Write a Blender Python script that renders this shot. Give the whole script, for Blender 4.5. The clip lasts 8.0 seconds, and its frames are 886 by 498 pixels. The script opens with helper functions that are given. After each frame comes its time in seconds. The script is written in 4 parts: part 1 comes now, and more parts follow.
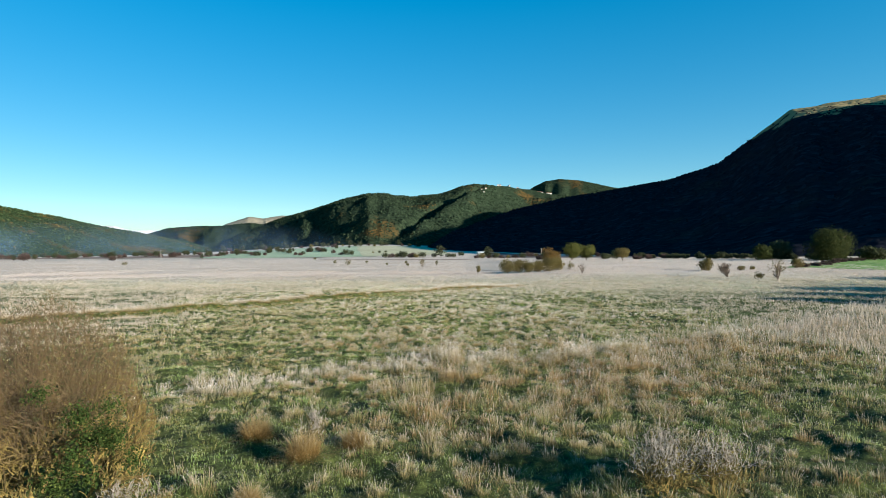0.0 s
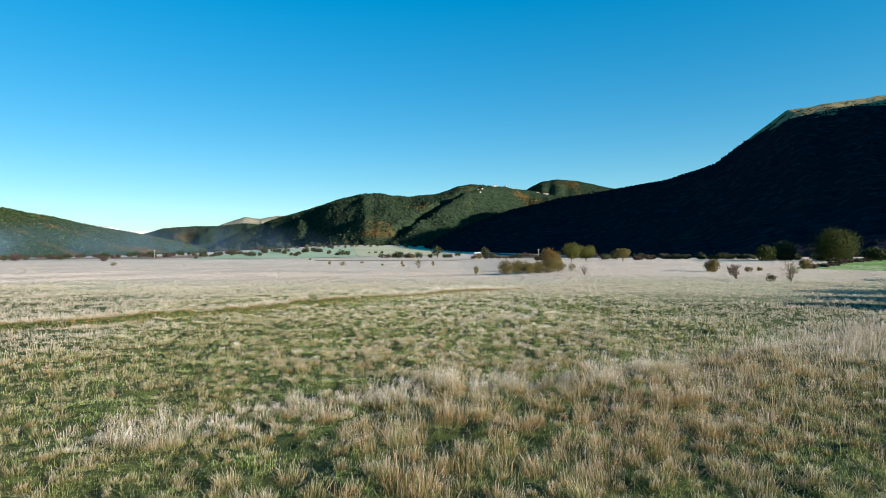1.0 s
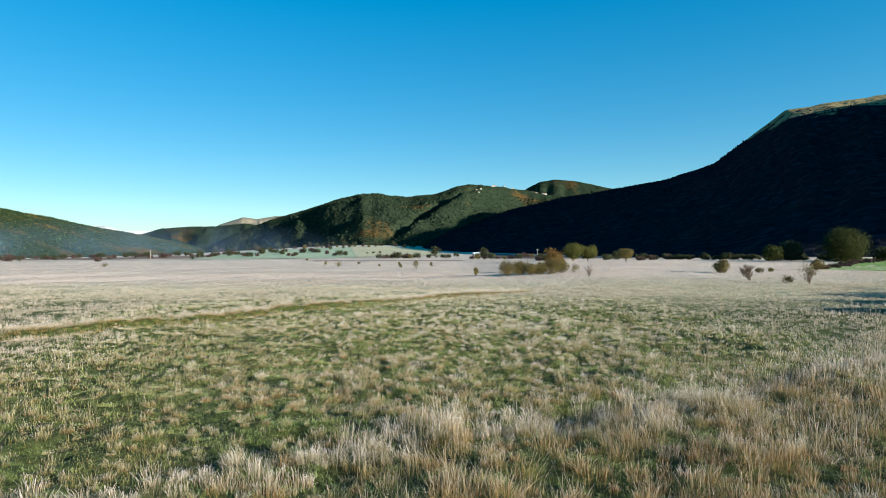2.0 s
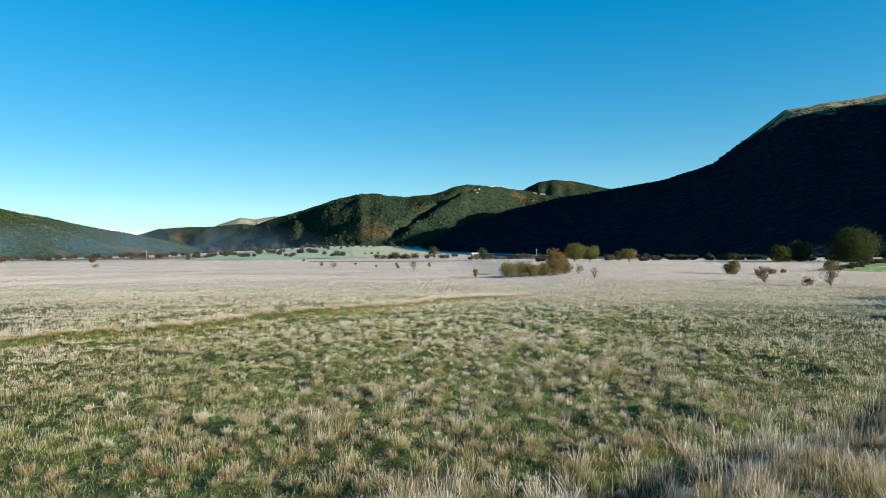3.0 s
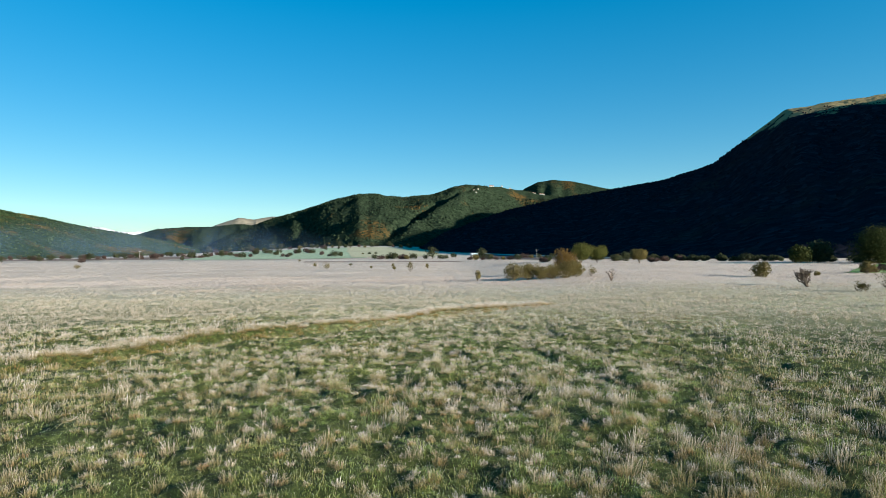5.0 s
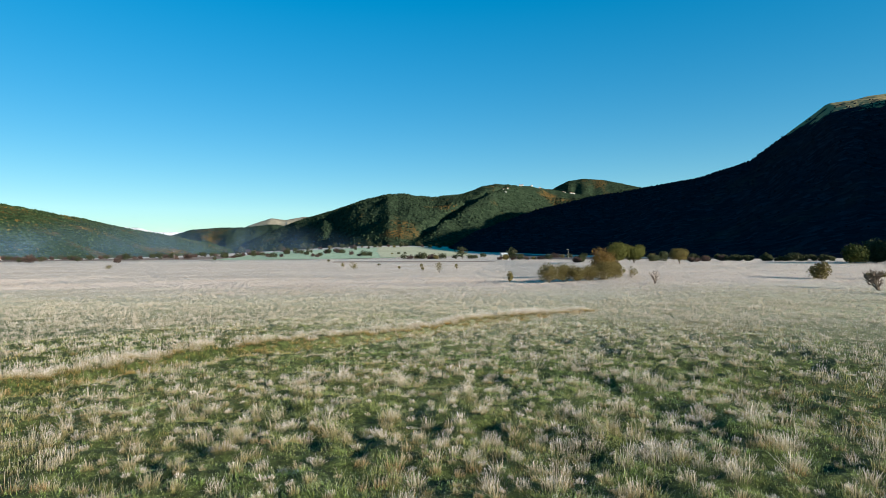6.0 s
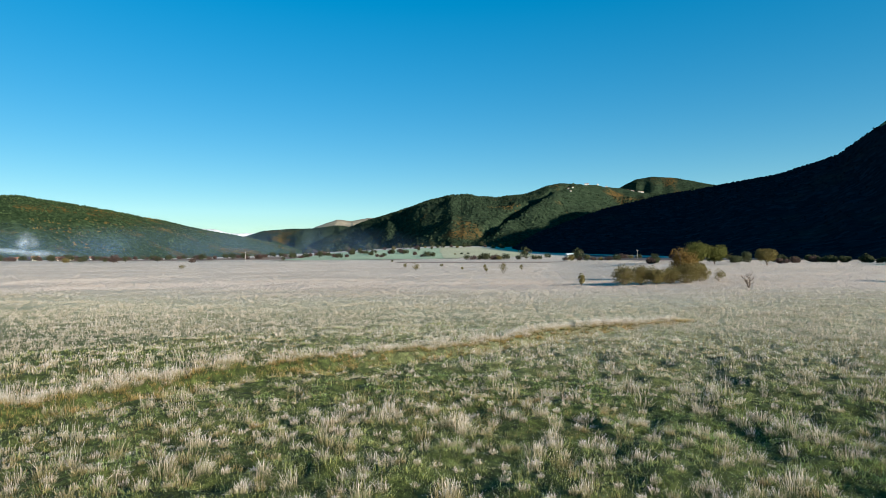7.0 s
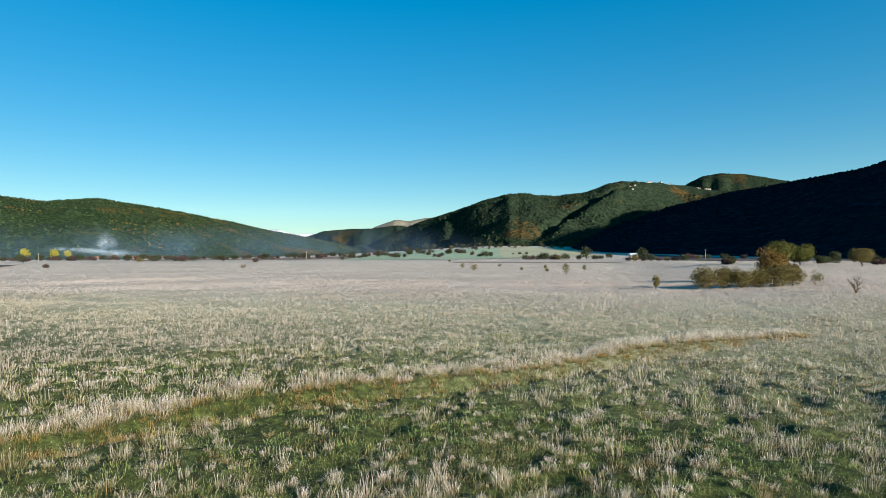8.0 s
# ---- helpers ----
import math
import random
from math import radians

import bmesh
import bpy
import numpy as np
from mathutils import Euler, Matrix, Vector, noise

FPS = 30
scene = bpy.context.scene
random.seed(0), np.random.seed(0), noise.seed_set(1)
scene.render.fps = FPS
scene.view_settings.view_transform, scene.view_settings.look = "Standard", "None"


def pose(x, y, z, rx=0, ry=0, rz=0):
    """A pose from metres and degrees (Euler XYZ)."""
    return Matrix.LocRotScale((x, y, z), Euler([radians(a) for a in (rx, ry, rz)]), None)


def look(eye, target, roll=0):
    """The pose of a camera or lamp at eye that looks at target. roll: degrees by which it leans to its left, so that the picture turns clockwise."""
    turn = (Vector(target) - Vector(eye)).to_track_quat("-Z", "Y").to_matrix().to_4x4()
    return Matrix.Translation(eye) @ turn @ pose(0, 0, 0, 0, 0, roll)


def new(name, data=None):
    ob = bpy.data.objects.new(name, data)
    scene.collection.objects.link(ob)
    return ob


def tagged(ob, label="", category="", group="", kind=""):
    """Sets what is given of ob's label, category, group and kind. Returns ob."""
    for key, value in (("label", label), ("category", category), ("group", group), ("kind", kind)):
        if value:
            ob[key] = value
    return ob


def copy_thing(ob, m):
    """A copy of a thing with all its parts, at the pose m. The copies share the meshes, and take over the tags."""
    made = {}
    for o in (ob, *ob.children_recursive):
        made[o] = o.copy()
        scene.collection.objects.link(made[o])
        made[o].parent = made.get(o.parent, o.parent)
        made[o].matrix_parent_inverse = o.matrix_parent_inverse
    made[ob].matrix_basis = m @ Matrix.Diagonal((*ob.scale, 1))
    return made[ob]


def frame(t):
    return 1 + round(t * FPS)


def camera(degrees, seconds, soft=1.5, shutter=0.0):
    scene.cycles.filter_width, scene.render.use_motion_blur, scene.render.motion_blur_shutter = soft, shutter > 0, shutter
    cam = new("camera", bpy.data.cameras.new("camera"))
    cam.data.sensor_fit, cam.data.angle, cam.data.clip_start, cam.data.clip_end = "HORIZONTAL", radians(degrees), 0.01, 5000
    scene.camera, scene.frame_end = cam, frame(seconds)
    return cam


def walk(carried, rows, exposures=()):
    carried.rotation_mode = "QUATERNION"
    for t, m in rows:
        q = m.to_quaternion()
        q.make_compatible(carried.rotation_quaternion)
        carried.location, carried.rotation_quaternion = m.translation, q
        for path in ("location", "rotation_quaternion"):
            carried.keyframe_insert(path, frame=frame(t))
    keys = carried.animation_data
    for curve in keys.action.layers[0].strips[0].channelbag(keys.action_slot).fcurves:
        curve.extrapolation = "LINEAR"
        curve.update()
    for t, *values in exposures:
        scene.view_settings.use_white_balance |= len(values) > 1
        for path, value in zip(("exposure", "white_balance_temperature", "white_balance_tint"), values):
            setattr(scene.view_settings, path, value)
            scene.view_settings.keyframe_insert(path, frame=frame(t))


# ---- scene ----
cam = camera(74.9, 8.0, soft=0.8)
METRES, EYE, TILT, LEAN, TURN = 33.65, 3.5, 0.0, 0.0, 0.0
ROWS = [
    (0.0, 0.0, 0.0, 0.0, 0.0, 0.48, 0.27),
    (0.5, 0.0002, 0.0563, 0.0008, -0.27, 0.5, 0.27),
    (1.0, 0.0007, 0.1142, 0.0014, -0.34, 0.52, 0.26),
    (1.5, 0.0011, 0.1735, 0.0017, -0.42, 0.53, 0.27),
    (3.0, 0.0029, 0.3557, 0.0036, -0.66, 0.58, 0.32),
    (3.5, 0.0036, 0.4192, 0.0039, -0.78, 0.59, 0.31),
    (4.0, 0.0043, 0.4832, 0.0042, -0.87, 0.59, 0.29),
    (4.5, 0.0054, 0.5479, 0.0045, -0.94, 0.6, 0.28),
    (6.0, 0.0047, 0.7402, 0.007, 2.12, 0.6, 0.35),
    (6.5, -0.0004, 0.8052, 0.0073, 5.42, 0.65, 0.33),
    (7.0, -0.0088, 0.8695, 0.0076, 8.35, 0.68, 0.29),
    (7.5, -0.021, 0.9334, 0.008, 11.18, 0.68, 0.25),
    (8.0, -0.0357, 0.9963, 0.0084, 14.03, 0.68, 0.23),
]
walk(cam, [(t, pose(0, 0, EYE, TILT, LEAN, TURN) @ pose(METRES * x, METRES * y, METRES * z, 90 + pitch, roll, yaw)) for t, x, y, z, yaw, pitch, roll in ROWS],
     exposures=((0.0, 1.54, 5750, -5), (4.7, 1.48, 5750, -5), (8.0, 1.34, 5750, -5)))

# ---- daylight: low morning sun over the shoulder on the east side, clear sky ----
SUN_AZ, SUN_EL = 127.0, 13.0
world = bpy.data.worlds.new("clear_morning_sky")
scene.world = world
world.use_nodes = True
wn = world.node_tree
sky = wn.nodes.new("ShaderNodeTexSky")
sky.sky_type, sky.sun_disc = "NISHITA", False
sky.sun_elevation, sky.sun_rotation = radians(SUN_EL), radians(SUN_AZ)
sky.altitude, sky.air_density, sky.dust_density, sky.ozone_density = 1200, 1.0, 0.0, 1.7
wn.nodes["Background"].inputs["Strength"].default_value = 0.112
deep = wn.nodes.new("ShaderNodeHueSaturation")
deep.inputs["Saturation"].default_value = 2.12
even = wn.nodes.new("ShaderNodeGamma")
even.inputs["Gamma"].default_value = 0.55
wn.links.new(sky.outputs["Color"], even.inputs["Color"])
wn.links.new(even.outputs["Color"], deep.inputs["Color"])
wn.links.new(deep.outputs["Color"], wn.nodes["Background"].inputs["Color"])
sun_data = bpy.data.lights.new("sun", "SUN")
sun_data.energy, sun_data.angle, sun_data.color = 5.0, radians(0.55), (1.0, 0.82, 0.70)
sun = new("sun", sun_data)
_az, _el = radians(SUN_AZ), radians(SUN_EL)
TO_SUN = Vector((math.sin(_az) * math.cos(_el), math.cos(_az) * math.cos(_el), math.sin(_el)))
sun.matrix_world = look(TO_SUN * 3000, (0, 0, 0))


# ---- materials ----
def nodes_of(name, rough=0.9):
    mat = bpy.data.materials.new(name)
    mat.use_nodes = True
    nt = mat.node_tree
    bsdf = nt.nodes["Principled BSDF"]
    bsdf.inputs["Roughness"].default_value = rough
    bsdf.inputs["Specular IOR Level"].default_value = 0.2
    return mat, nt, bsdf


def noise_at(nt, scale, detail=4, rough=0.55, vec=None):
    n = nt.nodes.new("ShaderNodeTexNoise")
    n.inputs["Scale"].default_value, n.inputs["Detail"].default_value, n.inputs["Roughness"].default_value = scale, detail, rough
    if vec is None:
        g = nt.nodes.new("ShaderNodeNewGeometry")
        vec = g.outputs["Position"]
    nt.links.new(vec, n.inputs["Vector"])
    return n.outputs["Fac"]


def ramp(nt, fac, stops):
    r = nt.nodes.new("ShaderNodeValToRGB")
    el = r.color_ramp.elements
    while len(el) < len(stops):
        el.new(0.5)
    for e, (p, c) in zip(el, stops):
        e.position, e.color = p, (*c, 1)
    nt.links.new(fac, r.inputs["Fac"])
    return r.outputs["Color"]


def mix(nt, a, b, fac, mode="MIX"):
    m = nt.nodes.new("ShaderNodeMix")
    m.data_type, m.blend_type = "RGBA", mode
    for sock, v in ((m.inputs[0], fac), (m.inputs[6], a), (m.inputs[7], b)):
        if isinstance(v, bpy.types.NodeSocket):
            nt.links.new(v, sock)
        else:
            sock.default_value = v if not isinstance(v, tuple) else (*v, 1)
    return m.outputs[2]


def span(nt, v, lo, hi, a=0.0, b=1.0):
    m = nt.nodes.new("ShaderNodeMapRange")
    nt.links.new(v, m.inputs["Value"])
    for k, x in (("From Min", lo), ("From Max", hi), ("To Min", a), ("To Max", b)):
        m.inputs[k].default_value = x
    return m.outputs["Result"]


def bumped(nt, bsdf, height, strength=0.5, dist=0.1):
    b = nt.nodes.new("ShaderNodeBump")
    b.inputs["Strength"].default_value, b.inputs["Distance"].default_value = strength, dist
    nt.links.new(height, b.inputs["Height"])
    nt.links.new(b.outputs["Normal"], bsdf.inputs["Normal"])


def island(nt):
    return nt.nodes.new("ShaderNodeNewGeometry").outputs["Random Per Island"]


def attr(nt, name):
    a = nt.nodes.new("ShaderNodeAttribute")
    a.attribute_name = name
    return a.outputs["Fac"]


def leafy(nt, bsdf, colour, trans=0.3):
    """Lets thin blades and leaves pass a part of the light."""
    t = nt.nodes.new("ShaderNodeBsdfTranslucent")
    m = nt.nodes.new("ShaderNodeMixShader")
    m.inputs[0].default_value = trans
    nt.links.new(colour, t.inputs["Color"])
    nt.links.new(colour, bsdf.inputs["Base Color"])
    nt.links.new(bsdf.outputs[0], m.inputs[1])
    nt.links.new(t.outputs[0], m.inputs[2])
    nt.links.new(m.outputs[0], nt.nodes["Material Output"].inputs["Surface"])


def mat_ground():
    """Turf and soil of the meadow: green close by, rimed further out, dry hay stubble on the far plain."""
    mat, nt, b = nodes_of("frosted_meadow_turf", 0.95)
    big, mid, fine, hair = noise_at(nt, 0.035, 5), noise_at(nt, 0.5, 5), noise_at(nt, 4.0, 6, 0.7), noise_at(nt, 28.0, 4, 0.7)
    turf = ramp(nt, fine, [(0.3, (0.014, 0.02, 0.006)), (0.5, (0.06, 0.08, 0.018)), (0.72, (0.17, 0.21, 0.06))])
    rime = ramp(nt, fine, [(0.3, (0.19, 0.19, 0.09)), (0.5, (0.37, 0.36, 0.23)), (0.75, (0.56, 0.53, 0.42))])
    hay = ramp(nt, fine, [(0.3, (0.40, 0.34, 0.29)), (0.55, (0.52, 0.45, 0.395)), (0.75, (0.60, 0.53, 0.48))])
    g = nt.nodes.new("ShaderNodeNewGeometry")
    sep = nt.nodes.new("ShaderNodeSeparateXYZ")
    nt.links.new(g.outputs["Position"], sep.inputs[0])
    lie = nt.nodes.new("ShaderNodeMath")
    lie.operation = "MULTIPLY_ADD"
    lie.inputs[1].default_value = 0.15
    nt.links.new(sep.outputs["X"], lie.inputs[0])
    nt.links.new(sep.outputs["Y"], lie.inputs[2])
    col = mix(nt, turf, rime, span(nt, lie.outputs[0], 47.0, 66.0))
    col = mix(nt, col, hay, span(nt, sep.outputs["Y"], 66.0, 98.0))
    col = mix(nt, col, ramp(nt, mid, [(0.35, (1.0, 1.0, 1.0)), (0.65, (1.08, 1.0, 0.88))]), 0.8, "MULTIPLY")
    col = mix(nt, col, ramp(nt, big, [(0.35, (0.8, 0.77, 0.73)), (0.65, (1.0, 1.0, 1.0))]), 0.7, "MULTIPLY")
    col = mix(nt, col, ramp(nt, hair, [(0.35, (0.5, 0.5, 0.5)), (0.65, (1.35, 1.35, 1.3))]), 0.8, "MULTIPLY")
    nt.links.new(col, b.inputs["Base Color"])
    h = nt.nodes.new("ShaderNodeMath")
    h.operation = "MULTIPLY_ADD"
    h.inputs[1].default_value = 0.35
    nt.links.new(hair, h.inputs[0])
    nt.links.new(fine, h.inputs[2])
    bumped(nt, b, h.outputs[0], 1.0, 0.22)
    return mat


def mat_field(name, a, c, e, scale=0.25):
    mat, nt, b = nodes_of(name, 0.95)
    f = noise_at(nt, scale, 8, 0.7)
    g = nt.nodes.new("ShaderNodeMapping")
    g.inputs["Scale"].default_value = (0.15, 1.0, 1.0)
    gg = nt.nodes.new("ShaderNodeNewGeometry")
    nt.links.new(gg.outputs["Position"], g.inputs["Vector"])
    s = noise_at(nt, 0.06, 3, 0.5, g.outputs["Vector"])
    col = mix(nt, ramp(nt, f, [(0.3, a), (0.5, c), (0.72, e)]), ramp(nt, s, [(0.35, (0.8, 0.8, 0.8)), (0.65, (1, 1, 1))]), 0.8, "MULTIPLY")
    nt.links.new(col, b.inputs["Base Color"])
    bumped(nt, b, f, 0.7, 0.2)
    return mat


def mat_grass(name, root, mid, tip, frost, trans=0.3, warm=(0.36, 0.2, 0.08), vary=0.8):
    mat, nt, b = nodes_of(name, 0.8)
    h = attr(nt, "height")
    tint = attr(nt, "tint")
    base = ramp(nt, h, [(0.05, root), (0.40, mid), (0.70, tip), (0.94, frost)])
    rusty = ramp(nt, h, [(0.05, root), (0.42, warm), (0.76, tip), (0.98, frost)])
    col = mix(nt, base, rusty, span(nt, tint, 0.5, 0.9))
    col = mix(nt, col, ramp(nt, island(nt), [(0.0, (0.5, 0.48, 0.46)), (0.5, (0.92, 0.91, 0.9)), (1.0, (1.1, 1.09, 1.07))]), vary, "MULTIPLY")
    leafy(nt, b, col, trans)
    return mat


def mat_leaf(name, dark, light, odd, trans=0.25, amount=0.8):
    mat, nt, b = nodes_of(name, 0.8)
    b.inputs["Specular IOR Level"].default_value = 0.08
    r = island(nt)
    soft = tuple(0.45 * p + 0.55 * q for p, q in zip(dark, light))
    col = ramp(nt, r, [(0.0, soft), (amount * 0.7, light), (amount, light), (1.0, tuple(0.5 * p + 0.5 * q for p, q in zip(light, odd)))])
    big = noise_at(nt, 0.6, 3)
    col = mix(nt, col, ramp(nt, big, [(0.3, (0.7, 0.7, 0.7)), (0.7, (1.1, 1.1, 1.1))]), 0.8, "MULTIPLY")
    leafy(nt, b, col, trans)
    return mat


def mat_bark(name, a, c, scale=12):
    mat, nt, b = nodes_of(name, 0.9)
    f = noise_at(nt, scale, 5, 0.65)
    nt.links.new(ramp(nt, f, [(0.3, a), (0.7, c)]), b.inputs["Base Color"])
    bumped(nt, b, f, 0.4, 0.02)
    return mat


def mat_hill(name, a, c, e, scale=0.03, summit=None, above=0.0):
    mat, nt, b = nodes_of(name, 0.95)
    f, g = noise_at(nt, scale, 8, 0.7), noise_at(nt, scale * 0.15, 4, 0.6)
    col = mix(nt, ramp(nt, f, [(0.3, a), (0.5, c), (0.75, e)]), ramp(nt, g, [(0.35, (0.65, 0.7, 0.65)), (0.65, (1.1, 1.05, 0.95))]), 0.9, "MULTIPLY")
    if summit:
        geo, sep = nt.nodes.new("ShaderNodeNewGeometry"), nt.nodes.new("ShaderNodeSeparateXYZ")
        nt.links.new(geo.outputs["Position"], sep.inputs[0])
        add = nt.nodes.new("ShaderNodeMath")
        add.operation = "MULTIPLY_ADD"
        add.inputs[1].default_value = 160.0
        nt.links.new(f, add.inputs[0])
        nt.links.new(sep.outputs["Z"], add.inputs[2])
        col = mix(nt, col, summit, span(nt, add.outputs[0], above + 80, above + 120))
    nt.links.new(col, b.inputs["Base Color"])
    bumped(nt, b, f, 0.8, 6.0)
    return mat


def mat_canopy(name, dark, light, autumn, share, size=9.0, summit=None, above=0.0):
    """A closed wood seen from afar: rounded crowns of their own tints."""
    mat, nt, b = nodes_of(name, 1.0)
    b.inputs["Specular IOR Level"].default_value = 0.0
    geo = nt.nodes.new("ShaderNodeNewGeometry")
    v = nt.nodes.new("ShaderNodeTexVoronoi")
    v.inputs["Scale"].default_value, v.inputs["Randomness"].default_value = 1.0 / size, 1.0
    nt.links.new(geo.outputs["Position"], v.inputs["Vector"])
    sep = nt.nodes.new("ShaderNodeSeparateColor")
    nt.links.new(v.outputs["Color"], sep.inputs[0])
    patch, fine = noise_at(nt, 0.005, 6, 0.62), noise_at(nt, 0.4, 4, 0.7)
    green = ramp(nt, sep.outputs[0], [(0.0, dark), (0.8, light), (1.0, tuple(1.4 * c for c in light))])
    turned = ramp(nt, sep.outputs[1], [(0.0, dark), (0.5, autumn), (1.0, tuple(1.3 * c for c in autumn))])
    col = mix(nt, green, turned, span(nt, patch, 0.60 - share, 0.74 - share))
    col = mix(nt, col, ramp(nt, fine, [(0.3, (0.6, 0.6, 0.6)), (0.7, (1.15, 1.15, 1.15))]), 0.8, "MULTIPLY")
    nt.links.new(col, b.inputs["Base Color"])
    if summit:
        add = nt.nodes.new("ShaderNodeMath")
        add.operation = "MULTIPLY_ADD"
        add.inputs[1].default_value = 180.0
        pos = nt.nodes.new("ShaderNodeSeparateXYZ")
        nt.links.new(geo.outputs["Position"], pos.inputs[0])
        nt.links.new(noise_at(nt, 0.018, 6, 0.65), add.inputs[0])
        nt.links.new(pos.outputs["Z"], add.inputs[2])
        col = mix(nt, col, summit, span(nt, add.outputs[0], above + 85, above + 100))
    nt.links.new(col, b.inputs["Base Color"])
    h = nt.nodes.new("ShaderNodeMath")
    h.operation = "MULTIPLY"
    h.inputs[1].default_value = -1.0
    nt.links.new(v.outputs["Distance"], h.inputs[0])
    bumped(nt, b, h.outputs[0], 0.4, size * 0.4)
    return mat


def mat_forest(name, dark, light, autumn, share):
    mat, nt, b = nodes_of(name, 1.0)
    b.inputs["Specular IOR Level"].default_value = 0.0
    r, patch, fine = island(nt), noise_at(nt, 0.006, 5, 0.6), noise_at(nt, 0.5, 3, 0.7)
    green = ramp(nt, r, [(0.0, dark), (0.85, light), (1.0, tuple(1.35 * v for v in light))])
    turned = ramp(nt, r, [(0.0, dark), (0.6, autumn), (1.0, tuple(1.3 * v for v in autumn))])
    col = mix(nt, green, turned, span(nt, patch, 0.62 - share, 0.78 - share))
    col = mix(nt, col, ramp(nt, fine, [(0.3, (0.55, 0.55, 0.55)), (0.7, (1.15, 1.15, 1.15))]), 0.8, "MULTIPLY")
    nt.links.new(col, b.inputs["Base Color"])
    return mat


def mat_plain(name, a, c, rough=0.8, scale=3.0):
    mat, nt, b = nodes_of(name, rough)
    f = noise_at(nt, scale, 5, 0.6)
    nt.links.new(ramp(nt, f, [(0.3, a), (0.7, c)]), b.inputs["Base Color"])
    return mat


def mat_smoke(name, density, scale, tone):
    """Thin drifting smoke, also tinted haze sheets: mostly see-through, fading to the rim."""
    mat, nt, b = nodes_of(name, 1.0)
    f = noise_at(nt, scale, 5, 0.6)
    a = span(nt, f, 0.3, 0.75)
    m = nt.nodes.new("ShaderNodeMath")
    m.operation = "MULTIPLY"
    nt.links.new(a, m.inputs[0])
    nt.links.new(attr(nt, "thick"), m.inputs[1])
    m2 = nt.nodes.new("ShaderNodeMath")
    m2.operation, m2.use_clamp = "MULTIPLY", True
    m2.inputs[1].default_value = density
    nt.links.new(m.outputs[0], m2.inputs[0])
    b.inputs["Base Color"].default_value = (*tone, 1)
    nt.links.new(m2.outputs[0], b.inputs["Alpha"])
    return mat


GROUND = mat_ground()
TUSSOCK = mat_grass("frosted_straw_tussock", (0.06, 0.064, 0.018), (0.265, 0.218, 0.09), (0.49, 0.415, 0.30), (0.82, 0.74, 0.68), 0.3, (0.29, 0.18, 0.07))
RIMESTRAW = mat_grass("rimed_straw", (0.07, 0.075, 0.024), (0.40, 0.335, 0.215), (0.70, 0.62, 0.55), (0.92, 0.87, 0.84), 0.3, (0.40, 0.27, 0.15))
SOFTSTRAW = mat_grass("soft_frosted_straw", (0.20, 0.185, 0.11), (0.40, 0.335, 0.24), (0.56, 0.485, 0.41), (0.74, 0.67, 0.62), 0.35, (0.38, 0.275, 0.17), 0.5)
TURF = mat_grass("short_green_turf", (0.06, 0.085, 0.018), (0.21, 0.295, 0.055), (0.40, 0.50, 0.18), (0.82, 0.87, 0.70), 0.35, (0.36, 0.335, 0.10))
FROSTTURF = mat_grass("frosted_green_turf", (0.07, 0.095, 0.03), (0.26, 0.335, 0.115), (0.54, 0.61, 0.38), (0.90, 0.92, 0.86), 0.35, (0.40, 0.37, 0.16))
LOWTUFT = mat_grass("low_ochre_grass", (0.05, 0.064, 0.015), (0.235, 0.25, 0.062), (0.43, 0.42, 0.20), (0.82, 0.78, 0.70), 0.3, (0.31, 0.21, 0.07))
RIME = mat_grass("rimed_turf", (0.10, 0.115, 0.048), (0.40, 0.415, 0.265), (0.66, 0.645, 0.54), (0.88, 0.855, 0.81), 0.3, (0.53, 0.45, 0.33))
HAYTUFT = mat_grass("far_frosted_grass", (0.47, 0.395, 0.34), (0.52, 0.44, 0.38), (0.56, 0.485, 0.43), (0.61, 0.535, 0.485), 0.5, (0.42, 0.325, 0.26), 0.25)
BANKGRASS = mat_grass("ochre_bank_grass", (0.05, 0.05, 0.012), (0.21, 0.165, 0.045), (0.36, 0.25, 0.095), (0.60, 0.48, 0.34), 0.2, (0.27, 0.145, 0.042))


# ---- mesh helpers ----
def mesh_object(name, verts, faces, mat, smooth=False, attrs=None, sizes=None):
    """A mesh from numpy arrays; faces all of one corner count (or flat loops with sizes)."""
    me = bpy.data.meshes.new(name)
    verts = np.asarray(verts, dtype=np.float32)
    faces = np.asarray(faces, dtype=np.int32)
    if sizes is None:
        sizes = np.full(len(faces), faces.shape[1], dtype=np.int32)
    loops = faces.ravel()
    me.vertices.add(len(verts))
    me.vertices.foreach_set("co", verts.ravel())
    me.loops.add(len(loops))
    me.loops.foreach_set("vertex_index", loops)
    me.polygons.add(len(sizes))
    starts = np.concatenate(([0], np.cumsum(sizes)[:-1])).astype(np.int32)
    me.polygons.foreach_set("loop_start", starts)
    me.polygons.foreach_set("use_smooth", np.full(len(sizes), smooth))
    for key, val in (attrs or {}).items():
        a = me.attributes.new(key, "FLOAT", "POINT")
        a.data.foreach_set("value", np.asarray(val, dtype=np.float32))
    me.materials.append(mat)
    me.update(calc_edges=True)
    me.validate()
    return new(name, me)


def under(ob, parent, label=""):
    ob.parent = parent
    return tagged(ob, label) if label else ob


def part(name, bm, mat, parent, label=""):
    me = bpy.data.meshes.new(name)
    bm.to_mesh(me)
    bm.free()
    me.materials.append(mat)
    return under(new(name, me), parent, label)


def smooth(a, b, x):
    t = np.clip((np.asarray(x, dtype=float) - a) / (b - a), 0, 1)
    return t * t * (3 - 2 * t)


